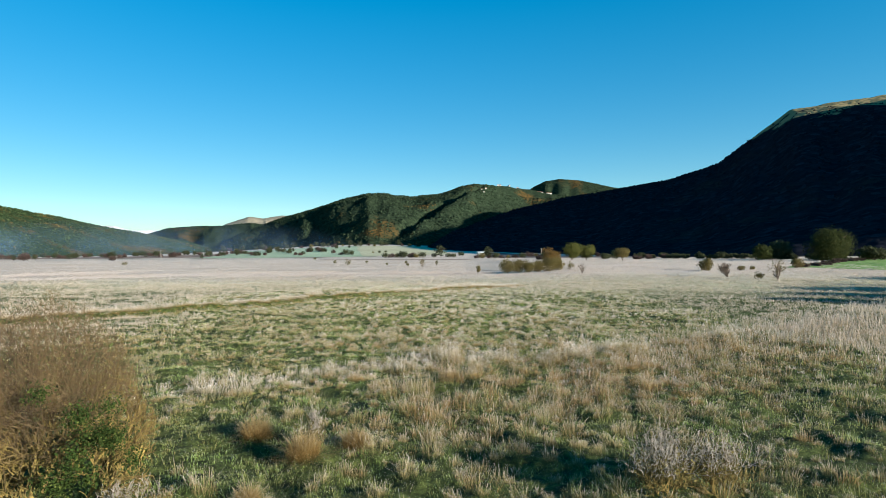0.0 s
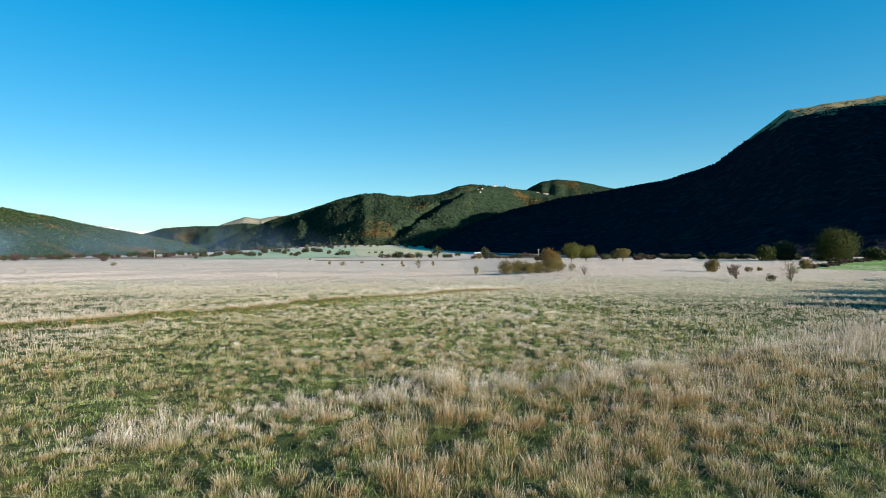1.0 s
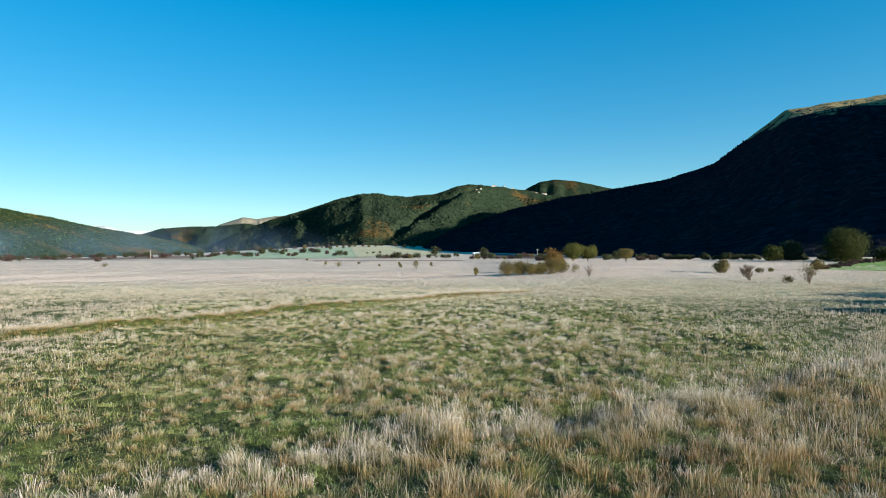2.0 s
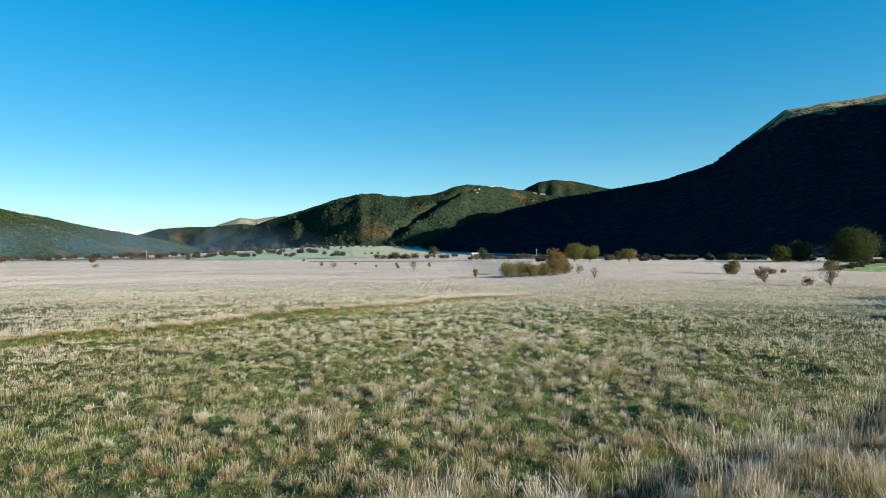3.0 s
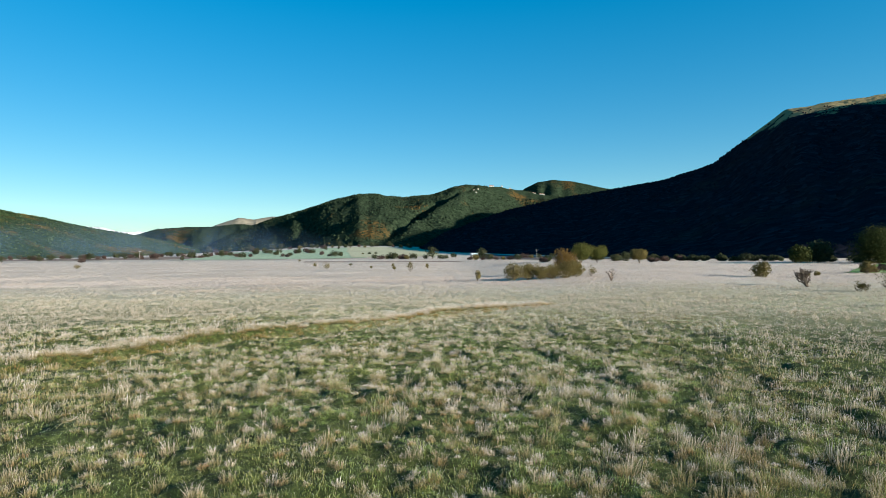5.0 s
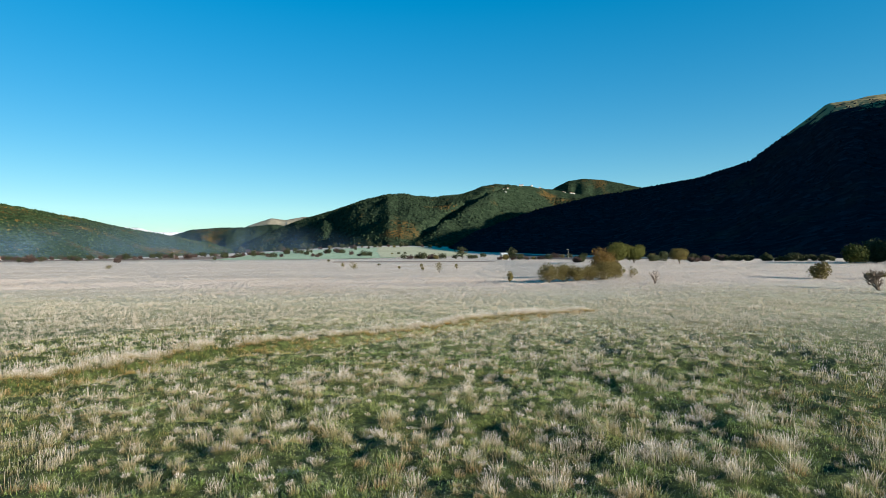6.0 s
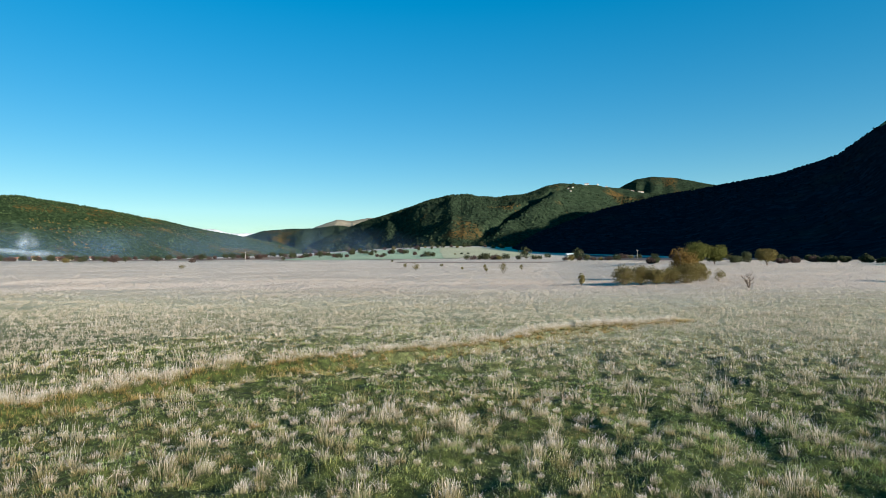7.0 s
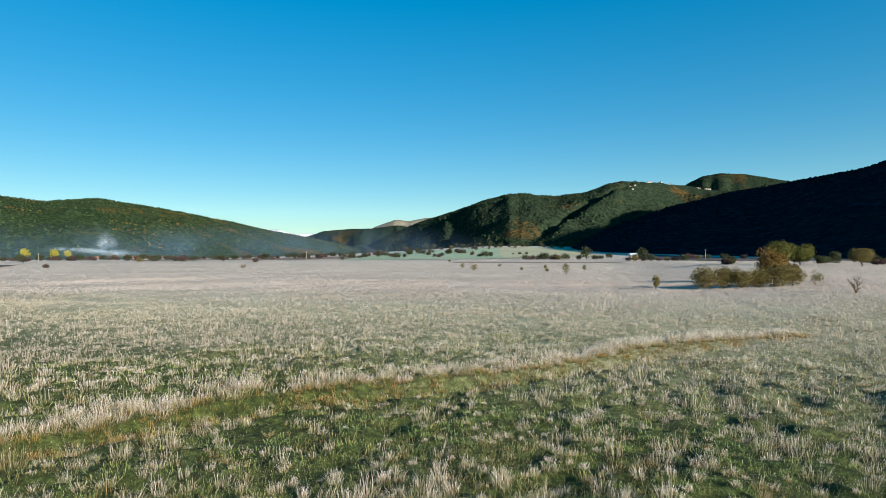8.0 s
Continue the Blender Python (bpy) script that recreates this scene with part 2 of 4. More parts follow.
_gr = np.random.default_rng(3)
_lat = _gr.random((256, 256))


def vnoise(x, y):
    """Smooth value noise of period 256, one cell a unit."""
    x, y = np.asarray(x, dtype=float), np.asarray(y, dtype=float)
    i, j = np.floor(x).astype(int), np.floor(y).astype(int)
    u, v = x - i, y - j
    u, v = u * u * (3 - 2 * u), v * v * (3 - 2 * v)
    a, b = _lat[i % 256, j % 256], _lat[(i + 1) % 256, j % 256]
    c, d = _lat[i % 256, (j + 1) % 256], _lat[(i + 1) % 256, (j + 1) % 256]
    return (a * (1 - u) + b * u) * (1 - v) + (c * (1 - u) + d * u) * v


def fbm(x, y, octaves=4):
    s, amp, tot = 0, 1.0, 0
    for k in range(octaves):
        s = s + amp * vnoise(np.asarray(x) * 2 ** k + 17.3 * k, np.asarray(y) * 2 ** k + 5.1 * k)
        tot += amp
        amp *= 0.5
    return s / tot


# ---- the lie of the land ----
BANK_P, BANK_D = np.array([-8.9, 46.9]), np.array([0.70, 0.714])      # the foot of a low grassy bank, and its way
DITCH = ((-14.0, 14.0), (-5.0, 16.0), (0.3, 20.3), (8.0, 24.3), (25.0, 35.0), (45.0, 46.0))   # a shallow furrow with tall pale grass


def bank_side(x, y):
    """Signed distance from the bank's foot (behind it: positive) and the way along it."""
    dx, dy = np.asarray(x) - BANK_P[0], np.asarray(y) - BANK_P[1]
    along = dx * BANK_D[0] + dy * BANK_D[1]
    off = -dx * BANK_D[1] + dy * BANK_D[0]
    return off + 1.2 * (fbm(along * 0.12 + 9, 0.5 + 0 * along, 3) - 0.5) * 2, along


def ditch_side(x, y):
    """Distance from the furrow's middle, positive beyond it."""
    xs, ys = zip(*DITCH)
    return np.asarray(y) - np.interp(x, xs, ys) + 1.0 * (vnoise(np.asarray(x) * 0.4, 3.3 + 0 * np.asarray(x)) - 0.5)


def swell(x, y):
    """The plain's slow rise towards the trees under the mountain."""
    x, y = np.asarray(x, dtype=float), np.asarray(y, dtype=float)
    return 1.7 * smooth(60, 175, y) * smooth(6, 28, x) * (1 - smooth(230, 420, y))


def ground_z(x, y):
    x, y = np.asarray(x, dtype=float), np.asarray(y, dtype=float)
    near = 1 - smooth(120, 260, np.hypot(x, y))
    z = 0.35 * (fbm(x * 0.06 + 40, y * 0.06 + 11, 3) - 0.5) * near
    z += 0.22 * (fbm(x * 0.75, y * 0.75, 2) - 0.5) * near
    z += 0.32 * (fbm(x * 2.0 + 50, y * 2.0, 2) - 0.5) * (1 - smooth(13.5, 19, np.abs(x + 2))) * smooth(4, 8, y) * (1 - smooth(52, 60, y))
    s, along = bank_side(x, y)
    fade = smooth(-32, -18, along) * (1 - smooth(14, 26, along))
    z += 0.30 * smooth(-0.1, 0.3, s) * (1 - smooth(3, 16, s)) * fade - 0.12 * np.exp(-((s + 0.35) / 0.3) ** 2) * fade
    d = ditch_side(x, y)
    z -= 0.55 * np.exp(-(d / 0.85) ** 2) * smooth(0, 4, x) * (1 - smooth(14, 24, x)) * near
    z += 24.0 * smooth(560, 1250, y) * np.exp(-((x + 30 + 0.10 * y) / 330) ** 2)
    z += swell(x, y) - 0.15
    return z


def graded(lo, hi, fine_lo, fine_hi, step, grow=1.09):
    a = list(np.arange(fine_lo, fine_hi + step / 2, step))
    s, v = step, a[-1]
    while v < hi:
        s *= grow
        v = min(v + s, hi)
        a.append(v)
    s, v = step, a[0]
    while v > lo:
        s *= grow
        v = max(v - s, lo)
        a.insert(0, v)
    return np.array(a)


def grid_faces(n, m):
    i = np.arange(n - 1)[:, None] * m + np.arange(m - 1)[None, :]
    i = i.ravel()
    return np.stack([i, i + 1, i + m + 1, i + m], 1)


def build_ground():
    xs, ys = graded(-4900, 4900, -17, 13, 0.19, 1.2), graded(-4900, 4900, 7, 54, 0.19, 1.2)
    X, Y = np.meshgrid(xs, ys)
    V = np.stack([X, Y, ground_z(X, Y)], 2).reshape(-1, 3)
    g = mesh_object("ground", V, grid_faces(len(ys), len(xs)), GROUND, True)
    return tagged(g, "flat valley meadow of frosted tan and green grass", "ground", kind="structure")


build_ground()


# ---- hills: each a crest (bearing, rise, distance, distance of its foot) with a slope down to the plain ----
def hill_surface(crest, n_az, n_u, gully, seed, rough=1.0, back=700.0, crown=0.0, spurs=()):
    c = np.array(crest, dtype=float)
    az = np.linspace(c[0, 0], c[-1, 0], n_az)

    def along(col):
        raw = np.interp(az, c[:, 0], c[:, col])
        k = max(3, int(n_az * 0.012)) | 1
        ker = np.hanning(k + 2)[1:-1]
        pad = np.pad(raw, k // 2, mode="edge")
        return np.convolve(pad, ker / ker.sum(), "valid")

    el, D, foot = along(1), along(2), along(3)
    u = np.concatenate([np.linspace(0, 1, n_u), 1 + np.linspace(0.06, 1, n_u // 4)])
    A = np.radians(az)[:, None]
    U = u[None, :]
    R = np.where(U <= 1, foot[:, None] + (D - foot)[:, None] * U, D[:, None] + back * (U - 1))
    top = D * np.tan(np.radians(el)) + EYE - crown
    prof = np.where(U <= 1, 0.35 * U + 0.65 * U ** 2 * (3 - 2 * U), 1 - 0.9 * smooth(0, 1, U - 1))
    X, Y = R * np.sin(A), R * np.cos(A)
    ridge = 1 - np.abs(2 * fbm(np.degrees(A) * D.mean() / 7000 + 8 * seed + 0 * R, R * 0.0011 + 3 * seed, 3) - 1) * 2.2
    bumps = fbm(X * 0.011 + seed, Y * 0.011, 4) - 0.5
    mid = np.clip(4 * prof * (1 - prof), 0, 1) * np.where(U <= 1, 1, 0.3)
    Z = top[:, None] * prof + gully * top[:, None] * mid * (ridge - 0.45) + 0.10 * top[:, None] * mid * bumps
    for az_hi, az_lo, u_hi, u_lo, wide, amp in spurs:
        t = (U - u_lo) / (u_hi - u_lo)
        off = np.degrees(A) - (az_lo + (az_hi - az_lo) * t) + 0.5 * (fbm(4 * t + az_hi, 0.5 + 0 * t, 2) - 0.5)
        Z += amp * np.exp(-(off / np.where(off < 0, wide, 3.2 * wide)) ** 2) * smooth(-0.45, 0.5, t) * (1 - smooth(0.8, 1.15, t)) * np.where(U <= 1, 1, 0)
    Z += rough * 5 * (fbm(X * 0.03, Y * 0.03 + seed, 3) - 0.5) * smooth(0, 0.15, prof) - 6 * (1 - smooth(0, 0.06, prof))
    return X, Y, Z


def build_hill(name, label, crest, mat, n_az=260, n_u=70, gully=0.16, seed=1.0, rough=1.0, back=700.0, crown=0.0, spurs=()):
    X, Y, Z = hill_surface(crest, n_az, n_u, gully, seed, rough, back, crown, spurs)
    V = np.stack([X, Y, Z], 2).reshape(-1, 3)
    ob = mesh_object(name, V, grid_faces(*X.shape)[:, ::-1], mat, True)
    tagged(ob, label, "hill", kind="structure")
    return X, Y, Z


WOODED = mat_canopy("wooded_slope", (0.012, 0.019, 0.011), (0.027, 0.038, 0.021), (0.10, 0.055, 0.016), 0.03, 6.0)
AUTUMN = mat_canopy("autumn_slope", (0.016, 0.026, 0.012), (0.036, 0.052, 0.022), (0.13, 0.075, 0.02), 0.05, 6.0)
# mountain wood with its shade put into the blue-black colour; tan grass on top
SHADED = mat_canopy("shade_dark_scrub", (0.009, 0.0105, 0.015), (0.017, 0.0175, 0.023), (0.028, 0.023, 0.02), 0.02, 8.0, (0.24, 0.19, 0.095), 235.0)
BARE = mat_hill("bare_grass_hilltop", (0.13, 0.115, 0.085), (0.20, 0.175, 0.135), (0.27, 0.24, 0.19))
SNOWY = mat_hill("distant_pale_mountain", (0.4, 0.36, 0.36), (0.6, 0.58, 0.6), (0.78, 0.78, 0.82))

RIGHT_CREST = ((-3, 0.2, 950, 820), (-1.6, 0.9, 1000, 800), (0.9, 2.4, 1100, 780), (6.5, 4.35, 1300, 760), (11.9, 5.5, 1450, 720), (15.55, 6.0, 1550, 640),
               (18.7, 6.35, 1560, 580), (21.7, 6.8, 1540, 540), (25.46, 7.9, 1480, 500), (28.6, 10.2, 1450, 460), (31.1, 11.95, 1430, 440), (33.9, 12.05, 1420, 430),
               (37.56, 12.0, 1450, 420), (42, 12.0, 1520, 420), (48, 10, 1600, 600), (55, 5, 1700, 900), (60, 0, 1700, 1200))
# out of view: its rise is set to throw the mountain face into shade
SHADE_RIDGE_CREST = ((40.8, 0, 1300, 700), (42, 5, 1450, 600), (45, 11, 1500, 520), (50, 13.5, 1500, 450), (56, 14.9, 1500, 450), (60, 15.2, 1400, 450), (64, 17.3, 1220, 450), (72, 17.0, 1150, 450), (78, 17.5, 1060, 460), (83, 15, 980, 480), (86, 9, 940, 500), (89, 4, 900, 540), (92, -0.2, 900, 600))
CENTRE_CREST = ((-22, 0.6, 2700, 1900), (-19, 2.2, 2600, 1700), (-15.5, 3.6, 2500, 1500), (-12.33, 4.51, 2300, 1300), (-9.5, 5.5, 2100, 1180), (-7.44, 5.99, 2000, 1120), (-5, 5.85, 2050, 1080), (-2.72, 5.73, 2100, 1050),
                (0, 6.0, 2200, 1050), (2, 6.7, 2270, 1080), (3.17, 6.87, 2300, 1100), (4.2, 6.75, 2350, 1150), (5.95, 6.2, 2400, 1200), (8.7, 6.1, 2450, 1300), (13, 5.5, 2400, 1500), (17, 4.5, 2300, 1600), (20, 3, 2300, 1700))
KNOB_CREST = ((6, 4.0, 3000, 2500), (8, 5.9, 3000, 2500), (8.7, 6.45, 3000, 2450), (10, 7.1, 3000, 2450), (11.4, 7.3, 3000, 2450), (13, 7.15, 3000, 2450), (15, 6.7, 3000, 2450), (17, 6.2, 3000, 2500), (20, 4, 3000, 2500))
FAR_CREST = ((-31, 0.6, 3300, 2400), (-27.2, 1.95, 3300, 2400), (-25.5, 2.5, 3250, 2350), (-23, 2.76, 3200, 2300), (-20.8, 2.79, 3200, 2200), (-18.57, 3.1, 3200, 2200), (-15, 2.8, 3200, 2300), (-12, 1.5, 3200, 2500))
BARE_CREST = ((-23, 1.6, 3900, 3400), (-20.5, 2.9, 3900, 3400), (-18.57, 3.56, 3900, 3400), (-17.2, 3.42, 3900, 3400), (-15.5, 3.75, 3900, 3400), (-14, 3.7, 3900, 3400), (-11, 3, 3900, 3500))
SNOW_CREST = ((-36, 1.6, 4600, 4200), (-31, 2.6, 4600, 4200), (-29.6, 2.52, 4600, 4200), (-28.2, 2.15, 4600, 4200), (-26, 2.2, 4600, 4200), (-22, 1.0, 4600, 4200))
LEFT_CREST = ((-85, 1, 1500, 900), (-70, 4, 1700, 1000), (-60, 5.2, 1850, 1050), (-51.5, 4.98, 1900, 1100), (-48, 4.59, 1950, 1120), (-44.2, 5.05, 1950, 1150), (-38, 4.09, 2050, 1250), (-34.6, 3.49, 2150, 1350),
              (-30.6, 2.59, 2300, 1500), (-27.4, 2.02, 2450, 1650), (-24, 1.3, 2600, 1800), (-20, 0.3, 2700, 2000))

# spurs: bearing at the upper and the lower end, the share of the slope there, width in degrees, height
CENTRE_SPURS = ((7.5, -2.0, 0.84, 0.3, 0.8, 34), (4.6, -4.4, 0.86, 0.3, 0.5, -26), (-3.4, -10.6, 0.6, 0.2, 0.9, 24), (-6.0, -8.6, 0.85, 0.6, 0.5, 14), (-10.5, -16.0, 0.75, 0.3, 0.6, 20))
LEFT_SPURS = ((-52, -46, 0.6, 0.1, 1.4, 20), (-47, -41, 0.6, 0.15, 1.2, 18), (-41, -36, 0.6, 0.2, 1.0, 16))
right_s = build_hill("mountain", "wooded mountain coloured dark for its shade, with bare grassy top", RIGHT_CREST, SHADED, 320, 70, 0.035, 2.0, 1.0, 900, 5)
build_hill("shade_ridge", "unseen ridge added towards the sun to shade the mountain", SHADE_RIDGE_CREST, SHADED, 160, 50, 0.08, 3.0, 1.0, 700, 0)
centre_s = build_hill("centre_hill", "wooded hill range with green and autumn trees", CENTRE_CREST, WOODED, 420, 110, 0.07, 5.0, 1.0, 700, 4, CENTRE_SPURS)
knob_s = build_hill("knob_hill", "rounded wooded hill behind the village", KNOB_CREST, WOODED, 120, 40, 0.12, 7.0, 1.0, 700, 6)
far_s = build_hill("far_hill", "distant low wooded ridge in haze", FAR_CREST, WOODED, 160, 40, 0.14, 9.0, 1.0, 700, 6)
build_hill("bare_hill", "distant bare tan hilltop", BARE_CREST, BARE, 120, 30, 0.10, 11.0)
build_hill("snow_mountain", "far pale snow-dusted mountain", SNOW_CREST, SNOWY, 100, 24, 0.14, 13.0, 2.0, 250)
left_s = build_hill("left_hill", "long wooded hillside with autumn patches", LEFT_CREST, AUTUMN, 380, 90, 0.05, 15.0, 1.0, 700, 4, LEFT_SPURS)


# ---- woods on the slopes: one crown a dome of leaves, far off ----
def build_forest(name, label, surf, count, size, mat, u_lo, u_hi, az_lo, az_hi, seed, limit=900.0, clearing=None):
    X, Y, Z = surf
    r = np.random.default_rng(seed)
    n_az, n_u = X.shape
    front = int(n_u * 0.8)
    i = r.uniform(az_lo, az_hi, count) * (n_az - 2)
    j = np.sqrt(r.uniform(u_lo ** 2, u_hi ** 2, count)) * (front - 2)
    i0, j0 = i.astype(int), j.astype(int)
    a, b = i - i0, j - j0
    P = np.stack([sum(w * S[i0 + di, j0 + dj] for w, di, dj in (((1 - a) * (1 - b), 0, 0), (a * (1 - b), 1, 0), ((1 - a) * b, 0, 1), (a * b, 1, 1))) for S in (X, Y, Z)], 1)
    P = P[P[:, 2] + r.normal(0, 18, count) < limit]
    if clearing:
        az = np.degrees(np.arctan2(P[:, 0], P[:, 1]))
        P = P[~((az > clearing[0]) & (az < clearing[1]) & (P[:, 2] > clearing[2]))]
    count = len(P)
    s = size * np.clip(np.hypot(P[:, 0], P[:, 1]) / 1100, 0.35, 1.2) * r.uniform(0.55, 1.35, count) * (0.75 + 0.5 * fbm(P[:, 0] * 0.01, P[:, 1] * 0.01, 3))
    k = 5
    ang = 2 * np.pi * np.arange(k) / k
    rings = []
    for rad, h in ((0.9, 0.0), (0.95, 0.42)):
        jit = r.uniform(0.7, 1.25, (count, k))
        turn = r.uniform(0, 6.28, (count, 1))
        rr = rad * jit * s[:, None] * 0.5
        rings.append(np.stack([P[:, :1] + rr * np.cos(ang + turn), P[:, 1:2] + rr * np.sin(ang + turn),
                               P[:, 2:3] - 0.3 * s[:, None] + s[:, None] * h * r.uniform(0.8, 1.2, (count, k))], 2))
    top = P + np.stack([0.15 * s * r.normal(size=count), 0.15 * s * r.normal(size=count), s * r.uniform(0.5, 0.68, count)], 1)
    V = np.concatenate([rings[0], rings[1], top[:, None, :]], 1)
    q = np.arange(k)
    nx = (q + 1) % k
    tri = np.concatenate([np.stack([q, nx, k + nx], 1), np.stack([q, k + nx, k + q], 1), np.stack([k + q, k + nx, np.full(k, 2 * k)], 1)])
    F = (np.arange(count) * (2 * k + 1))[:, None, None] + tri[None]
    ob = mesh_object(name, V.reshape(-1, 3), F.reshape(-1, 3), mat, True)
    return tagged(ob, label, "forest", kind="stuff")


FOREST_C = mat_forest("mixed_wood", (0.012, 0.019, 0.011), (0.028, 0.040, 0.022), (0.11, 0.06, 0.016), 0.03)
FOREST_L = mat_forest("autumn_wood", (0.016, 0.026, 0.012), (0.038, 0.054, 0.022), (0.14, 0.08, 0.02), 0.05)
# the mountain's shade is put into these crowns' colour too, as in SHADED
FOREST_R = mat_forest("shade_dark_wood", (0.009, 0.0105, 0.015), (0.017, 0.0175, 0.023), (0.028, 0.023, 0.02), 0.02)
build_forest("hill_forest", "dense green wood with brown autumn crowns on the hill", centre_s, 11000, 5.2, FOREST_C, 0.0, 1.0, 0.0, 1.0, 21, clearing=(5.3, 11.2, 205.0))
build_forest("hillside_forest", "dense autumn wood on the long hillside", left_s, 6000, 4.6, FOREST_L, 0.0, 1.0, 0.33, 1.0, 22)
build_forest("mountain_forest", "scrub wood coloured dark for the mountain's shade", right_s, 5000, 3.6, FOREST_R, 0.0, 1.0, 0.0, 0.70, 23, 230.0)
build_forest("ridge_forest", "distant wood on the low ridge", far_s, 1500, 5, FOREST_C, 0.0, 1.0, 0.0, 1.0, 24)
build_forest("knob_forest", "wood on the rounded hill", knob_s, 800, 5.5, FOREST_C, 0.1, 1.0, 0.0, 1.0, 25)


# ---- grass ----
def blades(P, per, height, width, spread, lean, seed, kinked=True, tint=None, sway=0.10):
    """Tufts of tapering blades that fan out from the points P; per blades each, heights and spreads one a tuft."""
    r = np.random.default_rng(seed)
    n = len(P)
    N = n * per
    idx = np.repeat(np.arange(n), per)
    ang = r.uniform(0, 2 * np.pi, N)
    out_of = np.sqrt(r.uniform(0, 1, N))
    rad = out_of * np.broadcast_to(spread, n)[idx]
    bx, by = P[idx, 0] + rad * np.cos(ang), P[idx, 1] + rad * np.sin(ang)
    bz = P[idx, 2] - 0.03
    long = r.random(N) < 0.34
    frac = np.where(long, r.uniform(0.68, 1.12, N), r.uniform(0.28, 0.74, N))
    h = np.broadcast_to(height, n)[idx] * frac * (1 - 0.22 * out_of)
    out = lean * h * (0.25 + 0.9 * out_of) * r.gamma(2.2, 0.45, N)
    oa = ang + r.normal(0, 0.9, N)
    wa = r.uniform(0, 2 * np.pi, n)[idx]
    wind = np.abs(r.normal(0, sway, n))[idx] * h
    tx, ty = bx + out * np.cos(oa) + wind * np.cos(wa), by + out * np.sin(oa) + wind * np.sin(wa)
    tz = bz + np.sqrt(np.clip(h ** 2 - 0.8 * (out ** 2 + wind ** 2), 0.08 * h ** 2, None))
    w = width * r.uniform(0.6, 1.4, N) * 0.5
    fa = r.uniform(0, np.pi, N)
    wx, wy = w * np.cos(fa), w * np.sin(fa)
    T = (r.random(n) if tint is None else tint)[idx]
    if kinked:
        mx, my, mz = bx * 0.68 + tx * 0.32, by * 0.68 + ty * 0.32, bz + (tz - bz) * 0.62
        V = np.stack([np.stack([bx - wx, by - wy, bz], 1), np.stack([mx + wx, my + wy, mz], 1), np.stack([tx, ty, tz], 1), np.stack([mx - wx, my - wy, mz], 1)], 1)
        hh = np.tile([0.0, 0.55, 1.0, 0.55], N) * np.repeat(np.clip(frac + 0.1, 0, 1), 4)
        c = 4
    else:
        V = np.stack([np.stack([bx - wx, by - wy, bz], 1), np.stack([bx + wx, by + wy, bz], 1), np.stack([tx, ty, tz], 1)], 1)
        hh = np.tile([0.0, 0.0, 1.0], N) * np.repeat(np.clip(frac + 0.25, 0, 1), 3)
        c = 3
    return V.reshape(-1, 3), np.arange(N * c).reshape(N, c), hh, np.repeat(T, c)


def lay(name, label, mat, blocks, category="grass"):
    V, F, S, H, T, base = [], [], [], [], [], 0
    for v, f, h, t in blocks:
        V.append(v), F.append((f + base).ravel()), S.append(np.full(len(f), f.shape[1])), H.append(h), T.append(t)
        base += len(v)
    ob = mesh_object(name, np.concatenate(V), np.concatenate(F), mat, False, {"height": np.concatenate(H), "tint": np.concatenate(T)}, np.concatenate(S).astype(np.int32))
    return tagged(ob, label, category, kind="stuff")


def scatter(count, x_lo, x_hi, y_lo, y_hi, seed):
    r = np.random.default_rng(seed)
    x, y = r.uniform(x_lo, x_hi, count), r.uniform(y_lo, y_hi, count)
    return x, y, r.random(count)


def spaced(cell, x_lo, x_hi, y_lo, y_hi, seed):
    """One spot a cell, shaken out of its row: tufts that stand apart from one another."""
    r = np.random.default_rng(seed)
    gx, gy = np.meshgrid(np.arange(x_lo, x_hi, cell), np.arange(y_lo, y_hi, cell))
    gx[1::2] += cell / 2
    n = gx.size
    return gx.ravel() + cell * r.uniform(-0.46, 0.46, n), gy.ravel() + cell * r.uniform(-0.46, 0.46, n), r.random(n)


def in_view(x, y, near):
    """What the flight looks over, with a margin; near: least distance ahead of the eye."""
    ok = np.zeros(len(x), bool)
    for py, yaw in ((0, 0), (18, 0), (33, 14)):
        a = np.degrees(np.arctan2(x, y - py)) + yaw
        ok |= (np.abs(a) < 40) & (np.hypot(x, y - py) > near)
    return ok


def in_belt(x, y):
    """The near belt of tall brown grass this side of the furrow."""
    d = ditch_side(x, y)
    return np.exp(-((d + 4.2) / 4.6) ** 2) * smooth(-5, 0.5, x) * (1 - smooth(1.0, 2.6, d))


def nearest(x, y):
    """How near the flight comes to a spot while it looks at it."""
    wide = np.where((x < 0) & (y > 36), 1.2, 0.77)
    return np.hypot(x, np.maximum(np.abs(x) / wide, y - 33.5))


def stand(x, y):
    return np.stack([x, y, ground_z(x, y)], 1)


